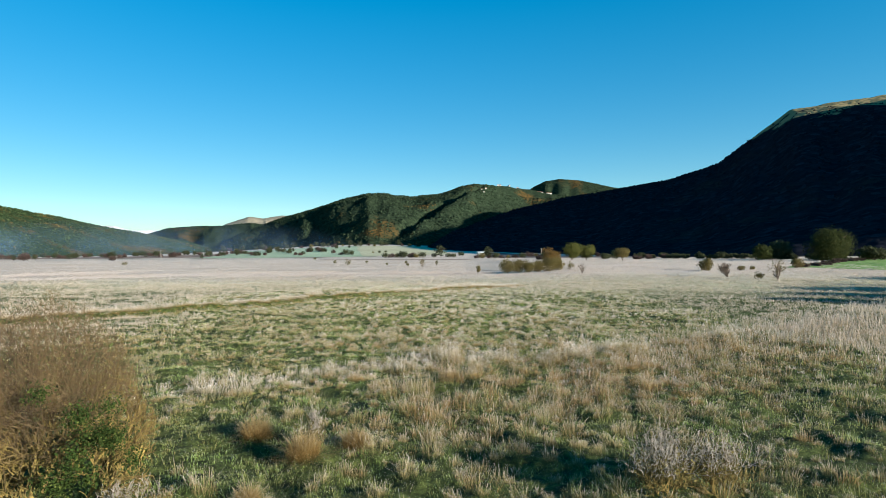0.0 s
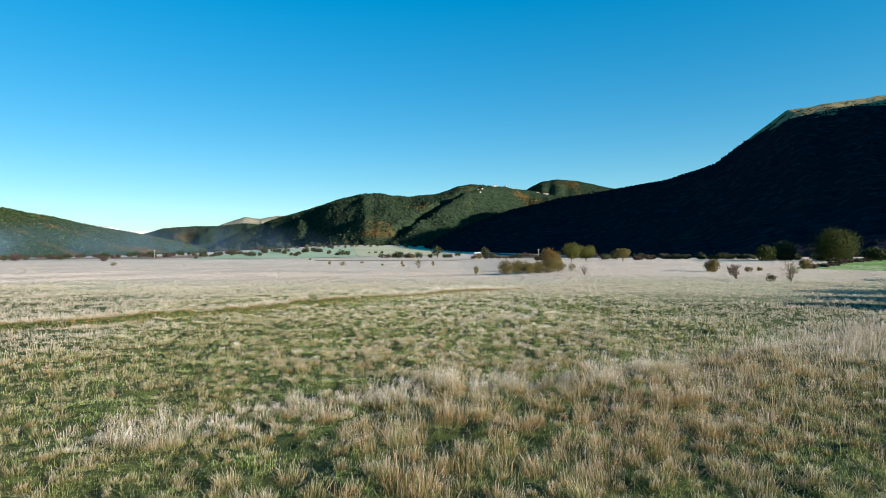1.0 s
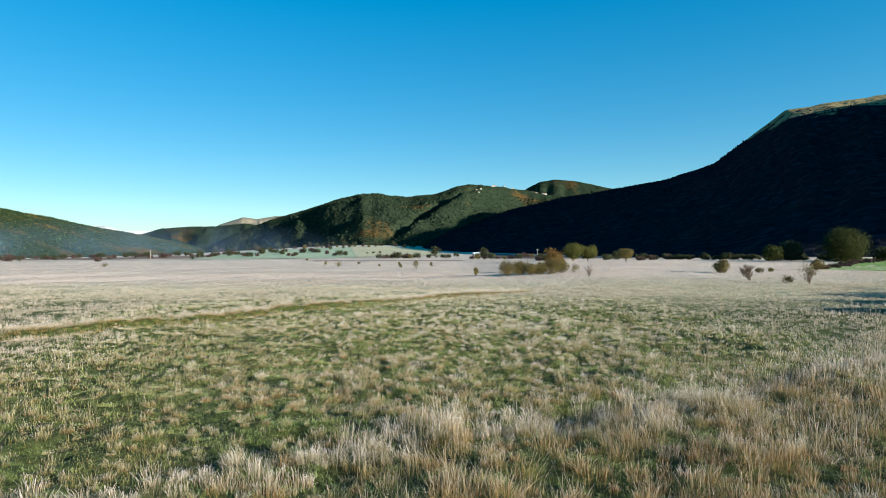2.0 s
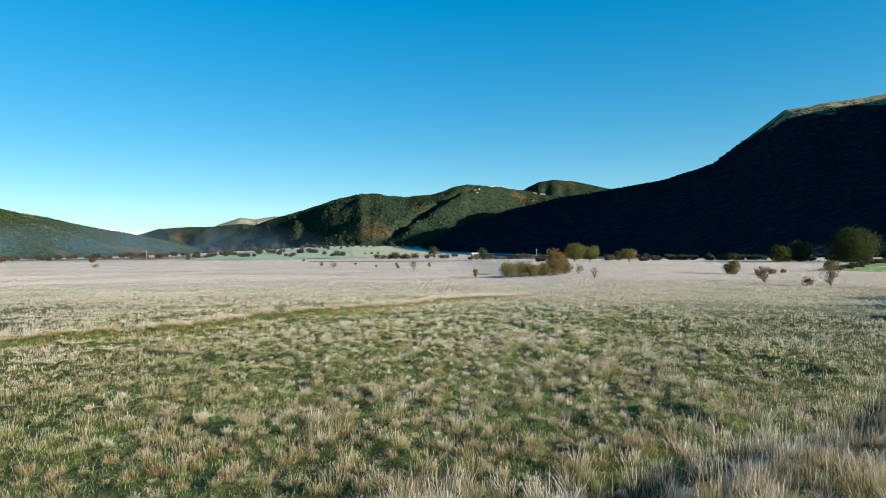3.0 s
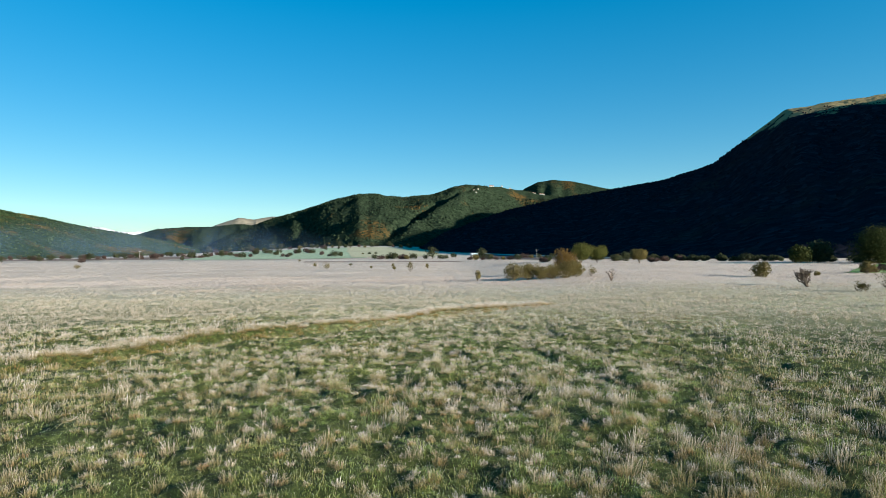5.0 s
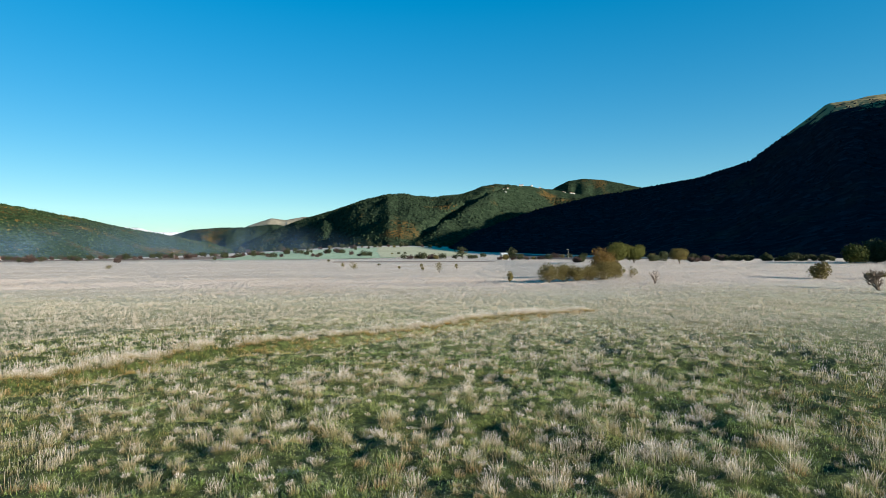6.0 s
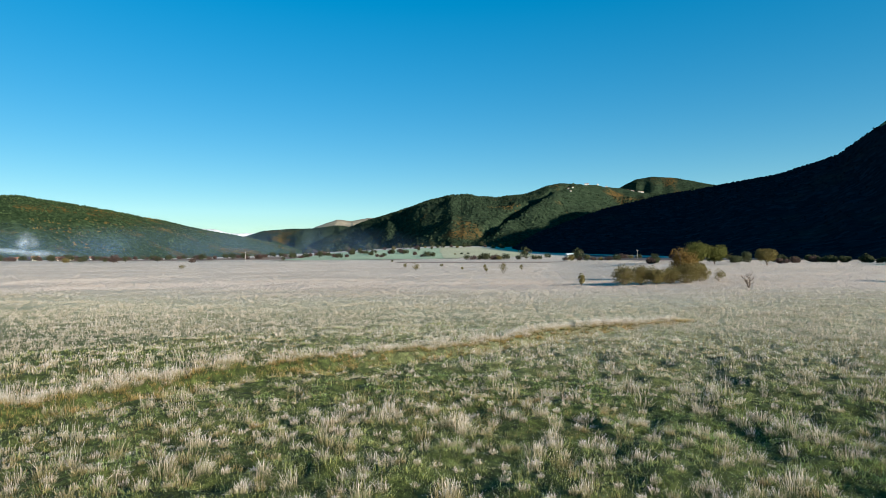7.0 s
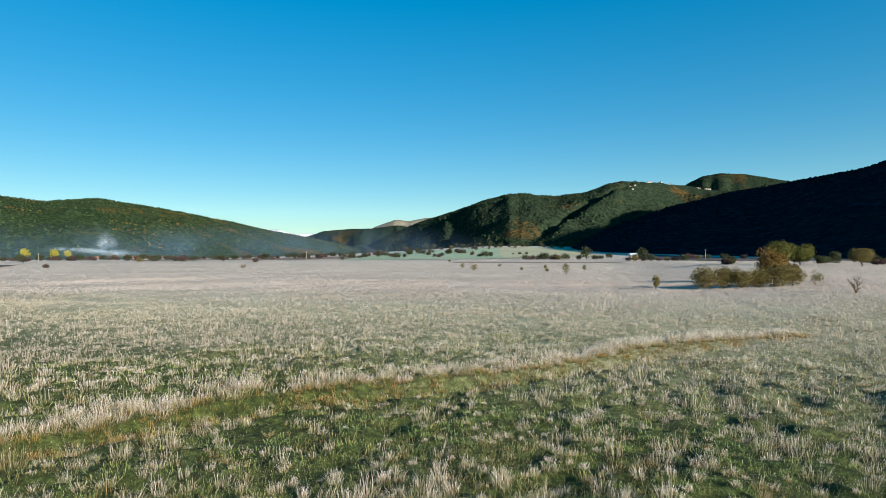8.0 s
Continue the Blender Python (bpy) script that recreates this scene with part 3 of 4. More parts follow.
def build_meadow():
    tall, pale, turf, cold, rime, bank, hay, low, soft = [], [], [], [], [], [], [], [], []
    r = np.random.default_rng(32)
    # tussocks that stand apart on the turf, thick in the near belt and along the furrow
    x, y, k = spaced(0.34, -52, 52, 6.5, 75, 31)
    belt, dd = in_belt(x, y), ditch_side(x, y)
    furrow = np.exp(-(dd / 1.2) ** 2) * smooth(-12, -2, x)
    patch = smooth(0.36, 0.64, fbm(x * 0.16 + 3, y * 0.16 + 8, 3))
    clear = (1 - smooth(-4.5, -1.5, dd)) * (1 - smooth(-3.0, -1.0, x))
    worn = smooth(0.5, 0.64, fbm(x * 0.5 + 40, y * 0.5 + 2, 2))
    keep = in_view(x, y, 6.5) & (k < 0.62 - 0.20 * smooth(32, 42, y) * (1 - smooth(50, 57, y)) + 0.12 * smooth(8, 14, x) + 0.14 * patch + 0.12 * belt + 0.4 * furrow - 0.2 * worn - 0.46 * clear)
    x, y, belt, furrow, patch, dd = (q[keep] for q in (x, y, belt, furrow, patch, dd))
    n = len(x)
    P = stand(x, y)
    h = (0.205 + 0.07 * patch + 0.26 * belt + 0.18 * furrow) * np.clip(r.lognormal(-0.08, 0.44, n), 0.4, 2.1)
    tint = np.clip(0.6 * r.random(n) + 0.04 * (1 - smooth(28, 38, y)) + 0.3 * smooth(0.35, 0.65, fbm(x * 0.3 + 60, y * 0.3, 2)) + 0.45 * belt, 0, 1)
    white = y + 0.45 * np.clip(x, -10, 20) + 10 * vnoise(x * 0.2, y * 0.2) + 28 * r.random(n) > 53
    white |= (np.abs(dd) < 1.0) & (x > -8) & (r.random(n) < 0.75)
    tint = np.where(white, 0.75 * tint, tint)
    d = nearest(x, y)
    for lo, hi, per, wid, bent in ((0, 11.5, 125, 0.0046, True), (11.5, 16, 66, 0.0078, False), (16, 24, 36, 0.0125, False)):
        for dest, side, sd in ((tall, ~white, 33), (pale, white, 53)):
            m = (d >= lo) & (d < hi) & side
            if m.any():
                dest.append(blades(P[m], per, h[m], wid, 0.30 * h[m] + 0.03, 0.42, sd + int(lo), bent, tint[m]))
    for lo, hi, per, wid in ((24, 34, 24, 0.018), (34, 99, 13, 0.030)):
        m = (d >= lo) & (d < hi)
        soft.append(blades(P[m], per, h[m], wid, 0.34 * h[m] + 0.05, 0.5, 153 + lo, False, tint[m]))
    # long single stalks that stick out of the tussocks
    m = (d < 19) & (r.random(n) < 0.55)
    tall.append(blades(P[m], 5, np.clip(1.6 * h[m], 0.3, 1.05), 0.005, 0.35 * h[m], 0.4, 57, True, 0.25 * tint[m]))
    # low ochre and green hummocks between
    x, y, k = spaced(0.30, -24, 22, 6.5, 62, 65)
    d = nearest(x, y)
    keep = in_view(x, y, 6.5) & (d < 27) & (k < 0.36 + 0.42 * smooth(0.4, 0.6, fbm(x * 0.7 + 21, y * 0.7, 3)))
    x, y, d = x[keep], y[keep], d[keep]
    P = stand(x, y)
    hl = (0.13 + 0.16 * fbm(x * 0.5 + 4, y * 0.5, 2)) * r.uniform(0.6, 1.5, len(x))
    tl = np.clip(smooth(0.3, 0.7, fbm(x * 0.3 + 19, y * 0.3 + 5, 3)) + 0.5 * (r.random(len(x)) - 0.5), 0, 1)
    for lo, hi, per, wid in ((0, 12, 46, 0.0065), (12, 18, 24, 0.011), (18, 99, 8, 0.022)):
        m = (d >= lo) & (d < hi)
        low.append(blades(P[m], per, hl[m], wid, 0.75 * hl[m] + 0.03, 0.7, 66 + int(lo), False, tl[m]))
    # short turf
    x, y, k = scatter(430000, -22, 20, 6.5, 60, 35)
    d = nearest(x, y)
    keep = in_view(x, y, 6.5) & (k < np.interp(d, [9, 12.5, 18, 27], [1.0, 0.55, 0.22, 0.11]) * (1 - 0.5 * in_belt(x, y))) & (d < 27)
    x, y, d = x[keep], y[keep], d[keep]
    P = stand(x, y)
    hum = smooth(0.40, 0.66, fbm(x * 2.3, y * 2.3, 2))
    hh = 0.06 + 0.13 * hum
    tt = smooth(0.3, 0.7, fbm(x * 0.35 + 9, y * 0.35, 3)) * 0.6 + 0.15 * hum + 0.25 * np.random.default_rng(58).random(len(x))
    edge = y + 0.3 * np.clip(x, -6, 30) + 6 * vnoise(x * 0.25, y * 0.25) + 5 * k[keep]
    pure = edge < 54
    for dest, side, sd in ((turf, pure, 0), (cold, ~pure, 100)):
        for lo, hi, per, wid in ((0, 12.5, 4, 0.008), (12.5, 18, 3, 0.014), (18, 99, 2, 0.026)):
            m = (d >= lo) & (d < hi) & side
            if m.any():
                dest.append(blades(P[m], per, hh[m], wid, 0.09, 0.8, 36 + sd + int(lo), False, tt[m]))
    x, y, k = scatter(90000, -52, 52, 10, 95, 37)
    keep = in_view(x, y, 10) & (nearest(x, y) > 26)
    x, y = x[keep], y[keep]
    rime.append(blades(stand(x, y), 2, 0.05 + 0.12 * fbm(x * 0.5, y * 0.5, 3), 0.04, 0.2, 0.7, 38, False))
    # the bank: olive and ochre hummocks on its face, a row of rimed tussocks on its edge
    r = np.random.default_rng(39)
    for count, s_lo, s_hi, h_lo, h_hi, per, wid, dest in ((9000, -0.5, 0.4, 0.12, 0.34, 32, 0.012, bank), (2600, 0.2, 1.5, 0.28, 0.62, 60, 0.010, pale), (500, 0.1, 1.3, 0.25, 0.5, 60, 0.010, tall)):
        al, of = r.uniform(-32, 26, count), r.uniform(-2.2, 3.2, count)
        x, y = BANK_P[0] + al * BANK_D[0] - of * BANK_D[1], BANK_P[1] + al * BANK_D[1] + of * BANK_D[0]
        s, _ = bank_side(x, y)
        keep = (s > s_lo) & (s < s_hi)
        x, y = x[keep], y[keep]
        hb = r.uniform(h_lo, h_hi, len(x))
        dest.append(blades(stand(x, y), per, hb, wid, 0.32 * hb + 0.04, 0.55, 40 + count, False, r.random(len(x)) * 0.9))
    # middle distance, past the tussocks that were set one by one
    x, y, k = spaced(0.62, -85, 85, 14, 125, 41)
    far = smooth(60, 95, y)
    patch = smooth(0.38, 0.62, fbm(x * 0.12 + 3, y * 0.16 + 8, 3))
    keep = in_view(x, y, 14) & (k < 0.45 + 0.35 * patch + 0.4 * far) & ((np.abs(x) > 52) | (y > 75))
    x, y, patch, far = x[keep], y[keep], patch[keep], far[keep]
    P = stand(x, y)
    r = np.random.default_rng(42)
    h = (0.25 + 0.12 * patch) * (1 - 0.2 * far) * r.uniform(0.6, 1.4, len(x))
    mid = y + 10 * vnoise(x * 0.1, y * 0.1) + 14 * r.random(len(x)) < 92
    tm = np.clip(0.5 * r.random(len(x)) + 0.7 * smooth(0.45, 0.7, fbm(x * 0.05 + 31, y * 0.14, 3)), 0, 1)
    soft.append(blades(P[mid], 9, h[mid], 0.04, 0.14, 0.5, 43, False, tm[mid]))
    hay.append(blades(P[~mid], 8, h[~mid], 0.042, 0.2, 0.45, 44, False, tm[~mid]))
    # far plain, thinning out with distance
    r = np.random.default_rng(46)
    n = 27000
    a, D = np.radians(r.uniform(-53, 41, n)), 95 * (480 / 95) ** r.random(n)
    x, y = D * np.sin(a), D * np.cos(a) + 12
    P = stand(x, y)
    tint = np.clip(1.5 * fbm(x * 0.02, y * 0.05, 3) - 0.4 + 0.3 * r.random(n), 0, 1)
    for lo, hi in ((0, 130), (130, 200), (200, 300), (300, 900)):
        m = (D >= lo) & (D < hi)
        hay.append(blades(P[m], 4, 0.14 + 0.12 * r.random(m.sum()), 0.0009 * (lo + min(hi, 480)) / 2 + 0.03, 0.25 + lo * 0.004, 0.45, 47 + lo, False, tint[m]))
    lay("tussock_grass", "frosted straw-coloured grass tussocks over green turf", TUSSOCK, tall)
    lay("rimed_tussock_grass", "grass tussocks white with hoar frost", RIMESTRAW, pale)
    lay("soft_tussock_grass", "tan grass tussocks dusted with frost", SOFTSTRAW, soft)
    lay("low_tuft_grass", "low ochre and green grass tufts between the tussocks", LOWTUFT, low)
    lay("frosted_turf_grass", "short green grass with white frosted tips", FROSTTURF, cold)
    lay("turf_grass", "short green grass dusted with frost", TURF, turf)
    lay("rimed_grass", "short green grass white with hoar frost", RIME, rime)
    lay("bank_grass", "ochre-green grass on the low bank", BANKGRASS, bank)
    lay("hay_grass", "pale frosted dry grass of the far plain", HAYTUFT, hay)


build_meadow()


# ---- trees and shrubs ----
def unit(v):
    return v / np.maximum(np.linalg.norm(v, axis=-1, keepdims=True), 1e-9)


def tubes(p0, p1, r0, r1, sides=3):
    """Tapering prisms along the segments."""
    d = unit(p1 - p0)
    up = np.where(np.abs(d[:, 2:3]) < 0.9, np.array([[0.0, 0, 1]]), np.array([[1.0, 0, 0]]))
    a = unit(np.cross(d, up))
    b = np.cross(d, a)
    ang = 2 * np.pi * np.arange(sides) / sides
    ring = a[:, None, :] * np.cos(ang)[None, :, None] + b[:, None, :] * np.sin(ang)[None, :, None]
    V = np.concatenate([p0[:, None] + ring * r0[:, None, None], p1[:, None] + ring * r1[:, None, None]], 1)
    q = np.arange(sides)
    nx = (q + 1) % sides
    F = np.stack([q, nx, sides + nx, sides + q], 1)
    F = (np.arange(len(p0)) * 2 * sides)[:, None, None] + F[None]
    return V.reshape(-1, 3), F.reshape(-1, 4)


def branching(starts, dirs, lens, rads, levels, seed, lift=0.15, crook=0.25, steps=3):
    """Grows limbs level by level; each level is (children, length ratio, spread, thickness ratio). Returns segments and the tips."""
    r = np.random.default_rng(seed)
    P0, P1, R0, R1, LV, RT = [], [], [], [], [], []
    p, d, ln, rd, root = starts, unit(dirs), lens, rads, np.arange(len(starts))
    for lv in range(len(levels) + 1):
        nodes, node_dirs = [p], [d]
        q, e = p, d
        for k in range(steps):
            e = unit(e + crook * r.normal(size=e.shape) + np.array([0, 0, lift]))
            q2 = q + e * (ln / steps)[:, None]
            t0, t1 = 1 - 0.6 * k / steps, 1 - 0.6 * (k + 1) / steps
            P0.append(q), P1.append(q2), R0.append(rd * t0), R1.append(rd * t1), LV.append(np.full(len(q), lv)), RT.append(root)
            q = q2
            nodes.append(q), node_dirs.append(e)
        tips = q
        if lv == len(levels):
            break
        kids, lr, spread, rr = levels[lv]
        n = len(p)
        which = r.integers(1, steps + 1, (n, kids))
        which[:, 0] = steps
        N, D = np.stack(nodes, 1), np.stack(node_dirs, 1)
        ii = np.repeat(np.arange(n), kids)
        ww = which.ravel()
        p, d0 = N[ii, ww], D[ii, ww]
        d = unit(d0 + spread * unit(r.normal(size=d0.shape)))
        ln = np.repeat(ln, kids) * lr * r.uniform(0.65, 1.25, n * kids)
        rd = np.repeat(rd, kids) * rr
        root = np.repeat(root, kids)
    return tuple(np.concatenate(a) for a in (P0, P1, R0, R1, LV, RT)) + (tips,)


def leaves(C, N, size, seed):
    """Kite-shaped leaf sprays at C, facing roughly N."""
    r = np.random.default_rng(seed)
    n = unit(N + 0.45 * r.normal(size=C.shape))
    a = unit(np.cross(n, unit(r.normal(size=C.shape))))
    b = np.cross(n, a)
    s = (size * r.uniform(0.6, 1.4, len(C)))[:, None]
    V = np.stack([C - a * s * 0.5, C + b * s * 0.38 + n * s * 0.08, C + a * s * 0.6, C - b * s * 0.38 + n * s * 0.05], 1)
    return V.reshape(-1, 3), np.arange(len(C) * 4).reshape(-1, 4)


def crown_points(h, w, foot, count, lobes, seed, squash=1.0):
    """Points and outward directions over a crown of uneven lobes."""
    r = np.random.default_rng(seed)
    mid = np.array([0, 0, (h + foot) / 2])
    half = np.array([w / 2, w / 2, (h - foot) / 2])
    dirs = unit(r.normal(size=(lobes, 3)))
    cen = mid + dirs * half * r.uniform(0.35, 0.72, (lobes, 1))
    rad = r.uniform(0.26, 0.42, lobes) * min(w, (h - foot) * 1.2) * squash
    k = r.integers(0, lobes, count)
    o = unit(r.normal(size=(count, 3)))
    P = cen[k] + o * (rad[k] * r.uniform(0.5, 1.04, count) ** 0.45)[:, None]
    P += 0.05 * w * (r.random((count, 3)) - 0.5)
    ok = (P[:, 2] > foot * r.uniform(0.6, 1.2, count)) & (P[:, 2] > 0.05)
    return P[ok], o[ok]


BARK = mat_bark("grey_brown_bark", (0.05, 0.035, 0.025), (0.16, 0.12, 0.09))
LICHEN = mat_bark("lichen_yellow_bark", (0.045, 0.033, 0.015), (0.25, 0.18, 0.05), 4)
TWIG = mat_bark("ochre_brown_twig", (0.045, 0.03, 0.02), (0.17, 0.115, 0.05), 1.6)
FROSTWIG = mat_bark("frosted_twig", (0.10, 0.085, 0.06), (0.38, 0.33, 0.28), 14)
IVY = mat_leaf("ivy_leaf", (0.006, 0.012, 0.003), (0.032, 0.05, 0.010), (0.16, 0.17, 0.04), 0.12)
LEAF_GREEN = mat_leaf("olive_green_leaf", (0.025, 0.036, 0.009), (0.088, 0.09, 0.022), (0.17, 0.14, 0.045))
LEAF_BROWN = mat_leaf("russet_leaf", (0.05, 0.034, 0.012), (0.16, 0.10, 0.028), (0.25, 0.16, 0.05))
LEAF_DOME = mat_leaf("deep_green_leaf", (0.011, 0.016, 0.005), (0.042, 0.05, 0.013), (0.09, 0.08, 0.026))
LEAF_HEDGE = mat_leaf("olive_brown_leaf", (0.04, 0.035, 0.014), (0.13, 0.105, 0.035), (0.23, 0.185, 0.085))
LEAF_DARK = mat_leaf("dark_hedge_leaf", (0.014, 0.021, 0.010), (0.046, 0.052, 0.024), (0.10, 0.085, 0.05))
LEAF_PURPLE = mat_leaf("plum_brown_leaf", (0.03, 0.02, 0.017), (0.075, 0.05, 0.041), (0.13, 0.10, 0.08))
LEAF_YELLOW = mat_leaf("yellow_green_leaf", (0.12, 0.13, 0.02), (0.34, 0.30, 0.05), (0.48, 0.40, 0.08))


def woody(name, label, category, x, y, h, w, leaf, seed, foot=0.15, count=2200, lobes=14, size=0.2, stems=3, trunk=0.06, bark=None, stuff_twigs=True, levels=((3, 0.6, 0.9, 0.55), (3, 0.6, 0.9, 0.5)), group="", squash=1.0, wide=1.0):
    """A tree or shrub: limbs that fork, and a crown of many leaf sprays in uneven lobes."""
    h = max(0.55 * h, h - float(swell(x, y)))
    z = float(ground_z(x, y))
    top = new(name)
    top.location = (x, y, z)
    r = np.random.default_rng(seed)
    a = r.uniform(0, 6.28, stems)
    sp = 0.10 if stems == 1 else 0.55
    st = np.tile([[0.0, 0.0, -0.12]], (stems, 1))
    dr = np.stack([sp * np.cos(a), sp * np.sin(a), np.ones(stems)], 1)
    p0, p1, r0, r1, lv, rt, tips = branching(st, dr, np.full(stems, 0.5 * h) * r.uniform(0.8, 1.1, stems), np.full(stems, trunk), levels, seed + 1)
    hi = p1[:, 2].max()
    f = np.array([w * 0.46 / max(np.abs(p1[:, :2]).max(), 0.1), 0, 0.93 * h / hi])
    f[0] = min(f[0], 1.6)
    f[1] = f[0]
    V, F = tubes(p0 * f, p1 * f, r0, r1, 3)
    under(mesh_object("trunk", V, F, bark or BARK), top)
    if leaf is not None:
        P, N = crown_points(h, w, foot, count, lobes, seed + 2, squash)
        P[:, 0] *= wide
        V, F = leaves(P, N, size, seed + 3)
        under(mesh_object("crown", V, F, leaf), top)
    return tagged(top, label, category, group)


# the hedge in the middle of the meadow
HEDGE = "hedge in the meadow"
for i, (x, y, h, w) in enumerate(((11.5, 103, 2.5, 2.7), (13.5, 103.6, 2.3, 2.1), (15.2, 103.2, 2.2, 2.1), (17.0, 103.6, 2.2, 2.2), (19.0, 104, 3.0, 3.1), (20.8, 105, 2.7, 2.2))):
    woody("hedge_shrub", "olive-brown thorn shrub in a hedge on frosted grass", "shrub", x, y, h, w, LEAF_HEDGE, 100 + i * 7, 0.15, 2600, 17, 0.15, 5, 0.045, group=HEDGE)
woody("russet_tree", "small tree with russet brown autumn crown behind the hedge", "tree", 21.2, 114, 4.7, 3.1, LEAF_BROWN, 151, 0.6, 3600, 22, 0.2, 1, 0.14)
woody("sapling", "thin olive sapling with sparse leaves in the grass", "sapling", 23.2, 105.4, 2.0, 1.4, LEAF_HEDGE, 155, 0.3, 330, 7, 0.13, 3, 0.035)
woody("bare_tree", "small leafless crooked tree in the meadow", "tree", 22.6, 94.2, 2.4, 1.9, None, 158, trunk=0.10, stems=2, levels=((4, 0.62, 0.8, 0.6), (4, 0.6, 0.8, 0.55), (3, 0.6, 0.8, 0.5)))
woody("round_tree", "broad round tree with olive-green leaves", "tree", 37.2, 167, 6.4, 5.0, LEAF_GREEN, 161, 0.7, 5200, 28, 0.26, 1, 0.22)
woody("round_tree", "broad round tree with olive-green leaves", "tree", 41.8, 168.5, 5.9, 4.6, LEAF_GREEN, 165, 0.7, 4600, 26, 0.26, 1, 0.2)
woody("dome_tree", "dome-shaped tree on a short trunk beside the meadow", "tree", 49.6, 160, 5.0, 4.2, LEAF_HEDGE, 171, 0.9, 3600, 24, 0.24, 1, 0.2)
# thorn bushes at the meadow's edge
woody("thorn_bush", "dense brown thorn bush on frosted grass", "bush", 46.0, 101.5, 2.5, 2.5, LEAF_HEDGE, 181, 0.15, 1300, 14, 0.22, 5, 0.04)
woody("bare_bush", "leafless dark twiggy bush on frosted grass", "bush", 41.2, 83.8, 2.4, 2.9, None, 185, trunk=0.12, stems=5, levels=((5, 0.62, 0.9, 0.6), (5, 0.6, 0.9, 0.6), (3, 0.6, 0.9, 0.7)))
woody("low_bush", "small pale twiggy bush in the grass", "bush", 52, 101, 1.3, 1.5, LEAF_HEDGE, 188, 0.1, 350, 8, 0.15, 4, 0.03)
woody("low_bush", "small pale twiggy bush in the grass", "bush", 55, 103, 1.2, 1.1, LEAF_HEDGE, 189, 0.1, 250, 7, 0.15, 4, 0.03)
woody("tall_bush", "tall thin leafless bush with pale twigs", "bush", 43.4, 75, 2.8, 1.8, LEAF_HEDGE, 191, 0.3, 320, 8, 0.12, 4, 0.07, levels=((5, 0.62, 0.8, 0.6), (5, 0.6, 0.8, 0.6), (2, 0.6, 0.8, 0.7)))
woody("brush_heap", "low tangle of brown brush at the bush's foot", "bush", 41.6, 76.4, 0.9, 1.9, LEAF_HEDGE, 194, 0.05, 420, 9, 0.12, 5, 0.02)
woody("thorn_bush", "round brown thorn bush beside the green field", "bush", 66, 108, 2.4, 2.7, LEAF_HEDGE, 196, 0.2, 1100, 12, 0.17, 5, 0.04)
# the great tree and the dark hedge under the mountain
woody("great_tree", "large dark green dome-shaped tree at the field's edge", "tree", 99, 148, 8.8, 9.4, LEAF_DOME, 201, -0.6, 17000, 44, 0.28, 1, 0.4)
woody("side_tree", "lower spreading green tree beside the great tree", "tree", 111, 149, 4.6, 8.5, LEAF_DARK, 205, 0.3, 2600, 16, 0.45, 3, 0.16)
woody("field_tree", "dark green tree in the hedge under the mountain", "tree", 91, 156, 6.3, 6.5, LEAF_DARK, 207, 0.3, 2600, 18, 0.42, 1, 0.2)
woody("field_tree", "rounded dark green tree in the hedge under the mountain", "tree", 84.5, 153, 5.4, 5.2, LEAF_DOME, 209, 0.3, 2200, 17, 0.4, 1, 0.18)
_r = random.Random(5)
for i in range(15):
    t = i / 14
    woody("hedge_bush", "dark bush in the long hedge under the mountain", "bush", 70 + 34 * t + _r.uniform(-1, 1), 205 - 50 * t + _r.uniform(-2, 2), _r.uniform(2.2, 3.4), _r.uniform(4.5, 6.5), LEAF_DARK, 300 + 5 * i, 0.1, 900, 13, 0.42, 4, 0.06, group="hedge under the mountain")
for i in range(12):
    t = i / 11
    woody("low_hedge_bush", "low brown bush in the hedge along the green field", "bush", 70 + 62 * t, 112 + 62 * t + _r.uniform(-1, 1), _r.uniform(0.9, 1.5), _r.uniform(3.5, 5.5), LEAF_PURPLE, 400 + 5 * i, 0.05, 480, 13, 0.32, 4, 0.03, group="hedge along the green field")
for i, (x, y, h, w, m) in enumerate(((53, 190, 3.6, 4.4, LEAF_DARK), (57.5, 194, 4.6, 2.6, LEAF_DARK), (59, 176, 2.0, 5.0, LEAF_PURPLE), (66, 186, 2.6, 3.2, LEAF_PURPLE), (75, 196, 3.0, 2.2, LEAF_PURPLE), (32, 185, 3.0, 4.0, LEAF_DARK), (29.5, 178, 2.4, 3.0, LEAF_PURPLE))):
    woody("meadow_bush", "bushy shrub at the far edge of the meadow", "bush", x, y, h, w, m, 500 + 5 * i, 0.1, 900, 13, 0.36, 4, 0.05)
# saplings scattered over the plain
for i, (x, y, h, w) in enumerate(((6.1, 102, 1.6, 0.9), (-5.4, 152, 2.4, 1.6), (-29, 176, 2.0, 2.0), (-40, 215, 1.4, 1.5), (-31, 235, 0.9, 1.4), (-12, 188, 1.5, 0.9), (-10.5, 172, 0.9, 0.9), (-2, 178, 1.5, 1.1), (-18, 186, 0.8, 1.0), (-113, 205, 1.6, 2.0))):
    woody("sapling", "small lone olive-brown sapling on the frosted plain", "sapling", x, y, h, w, LEAF_HEDGE, 600 + 5 * i, 0.25, 320, 8, 0.17, 3, 0.03, group="saplings on the plain")
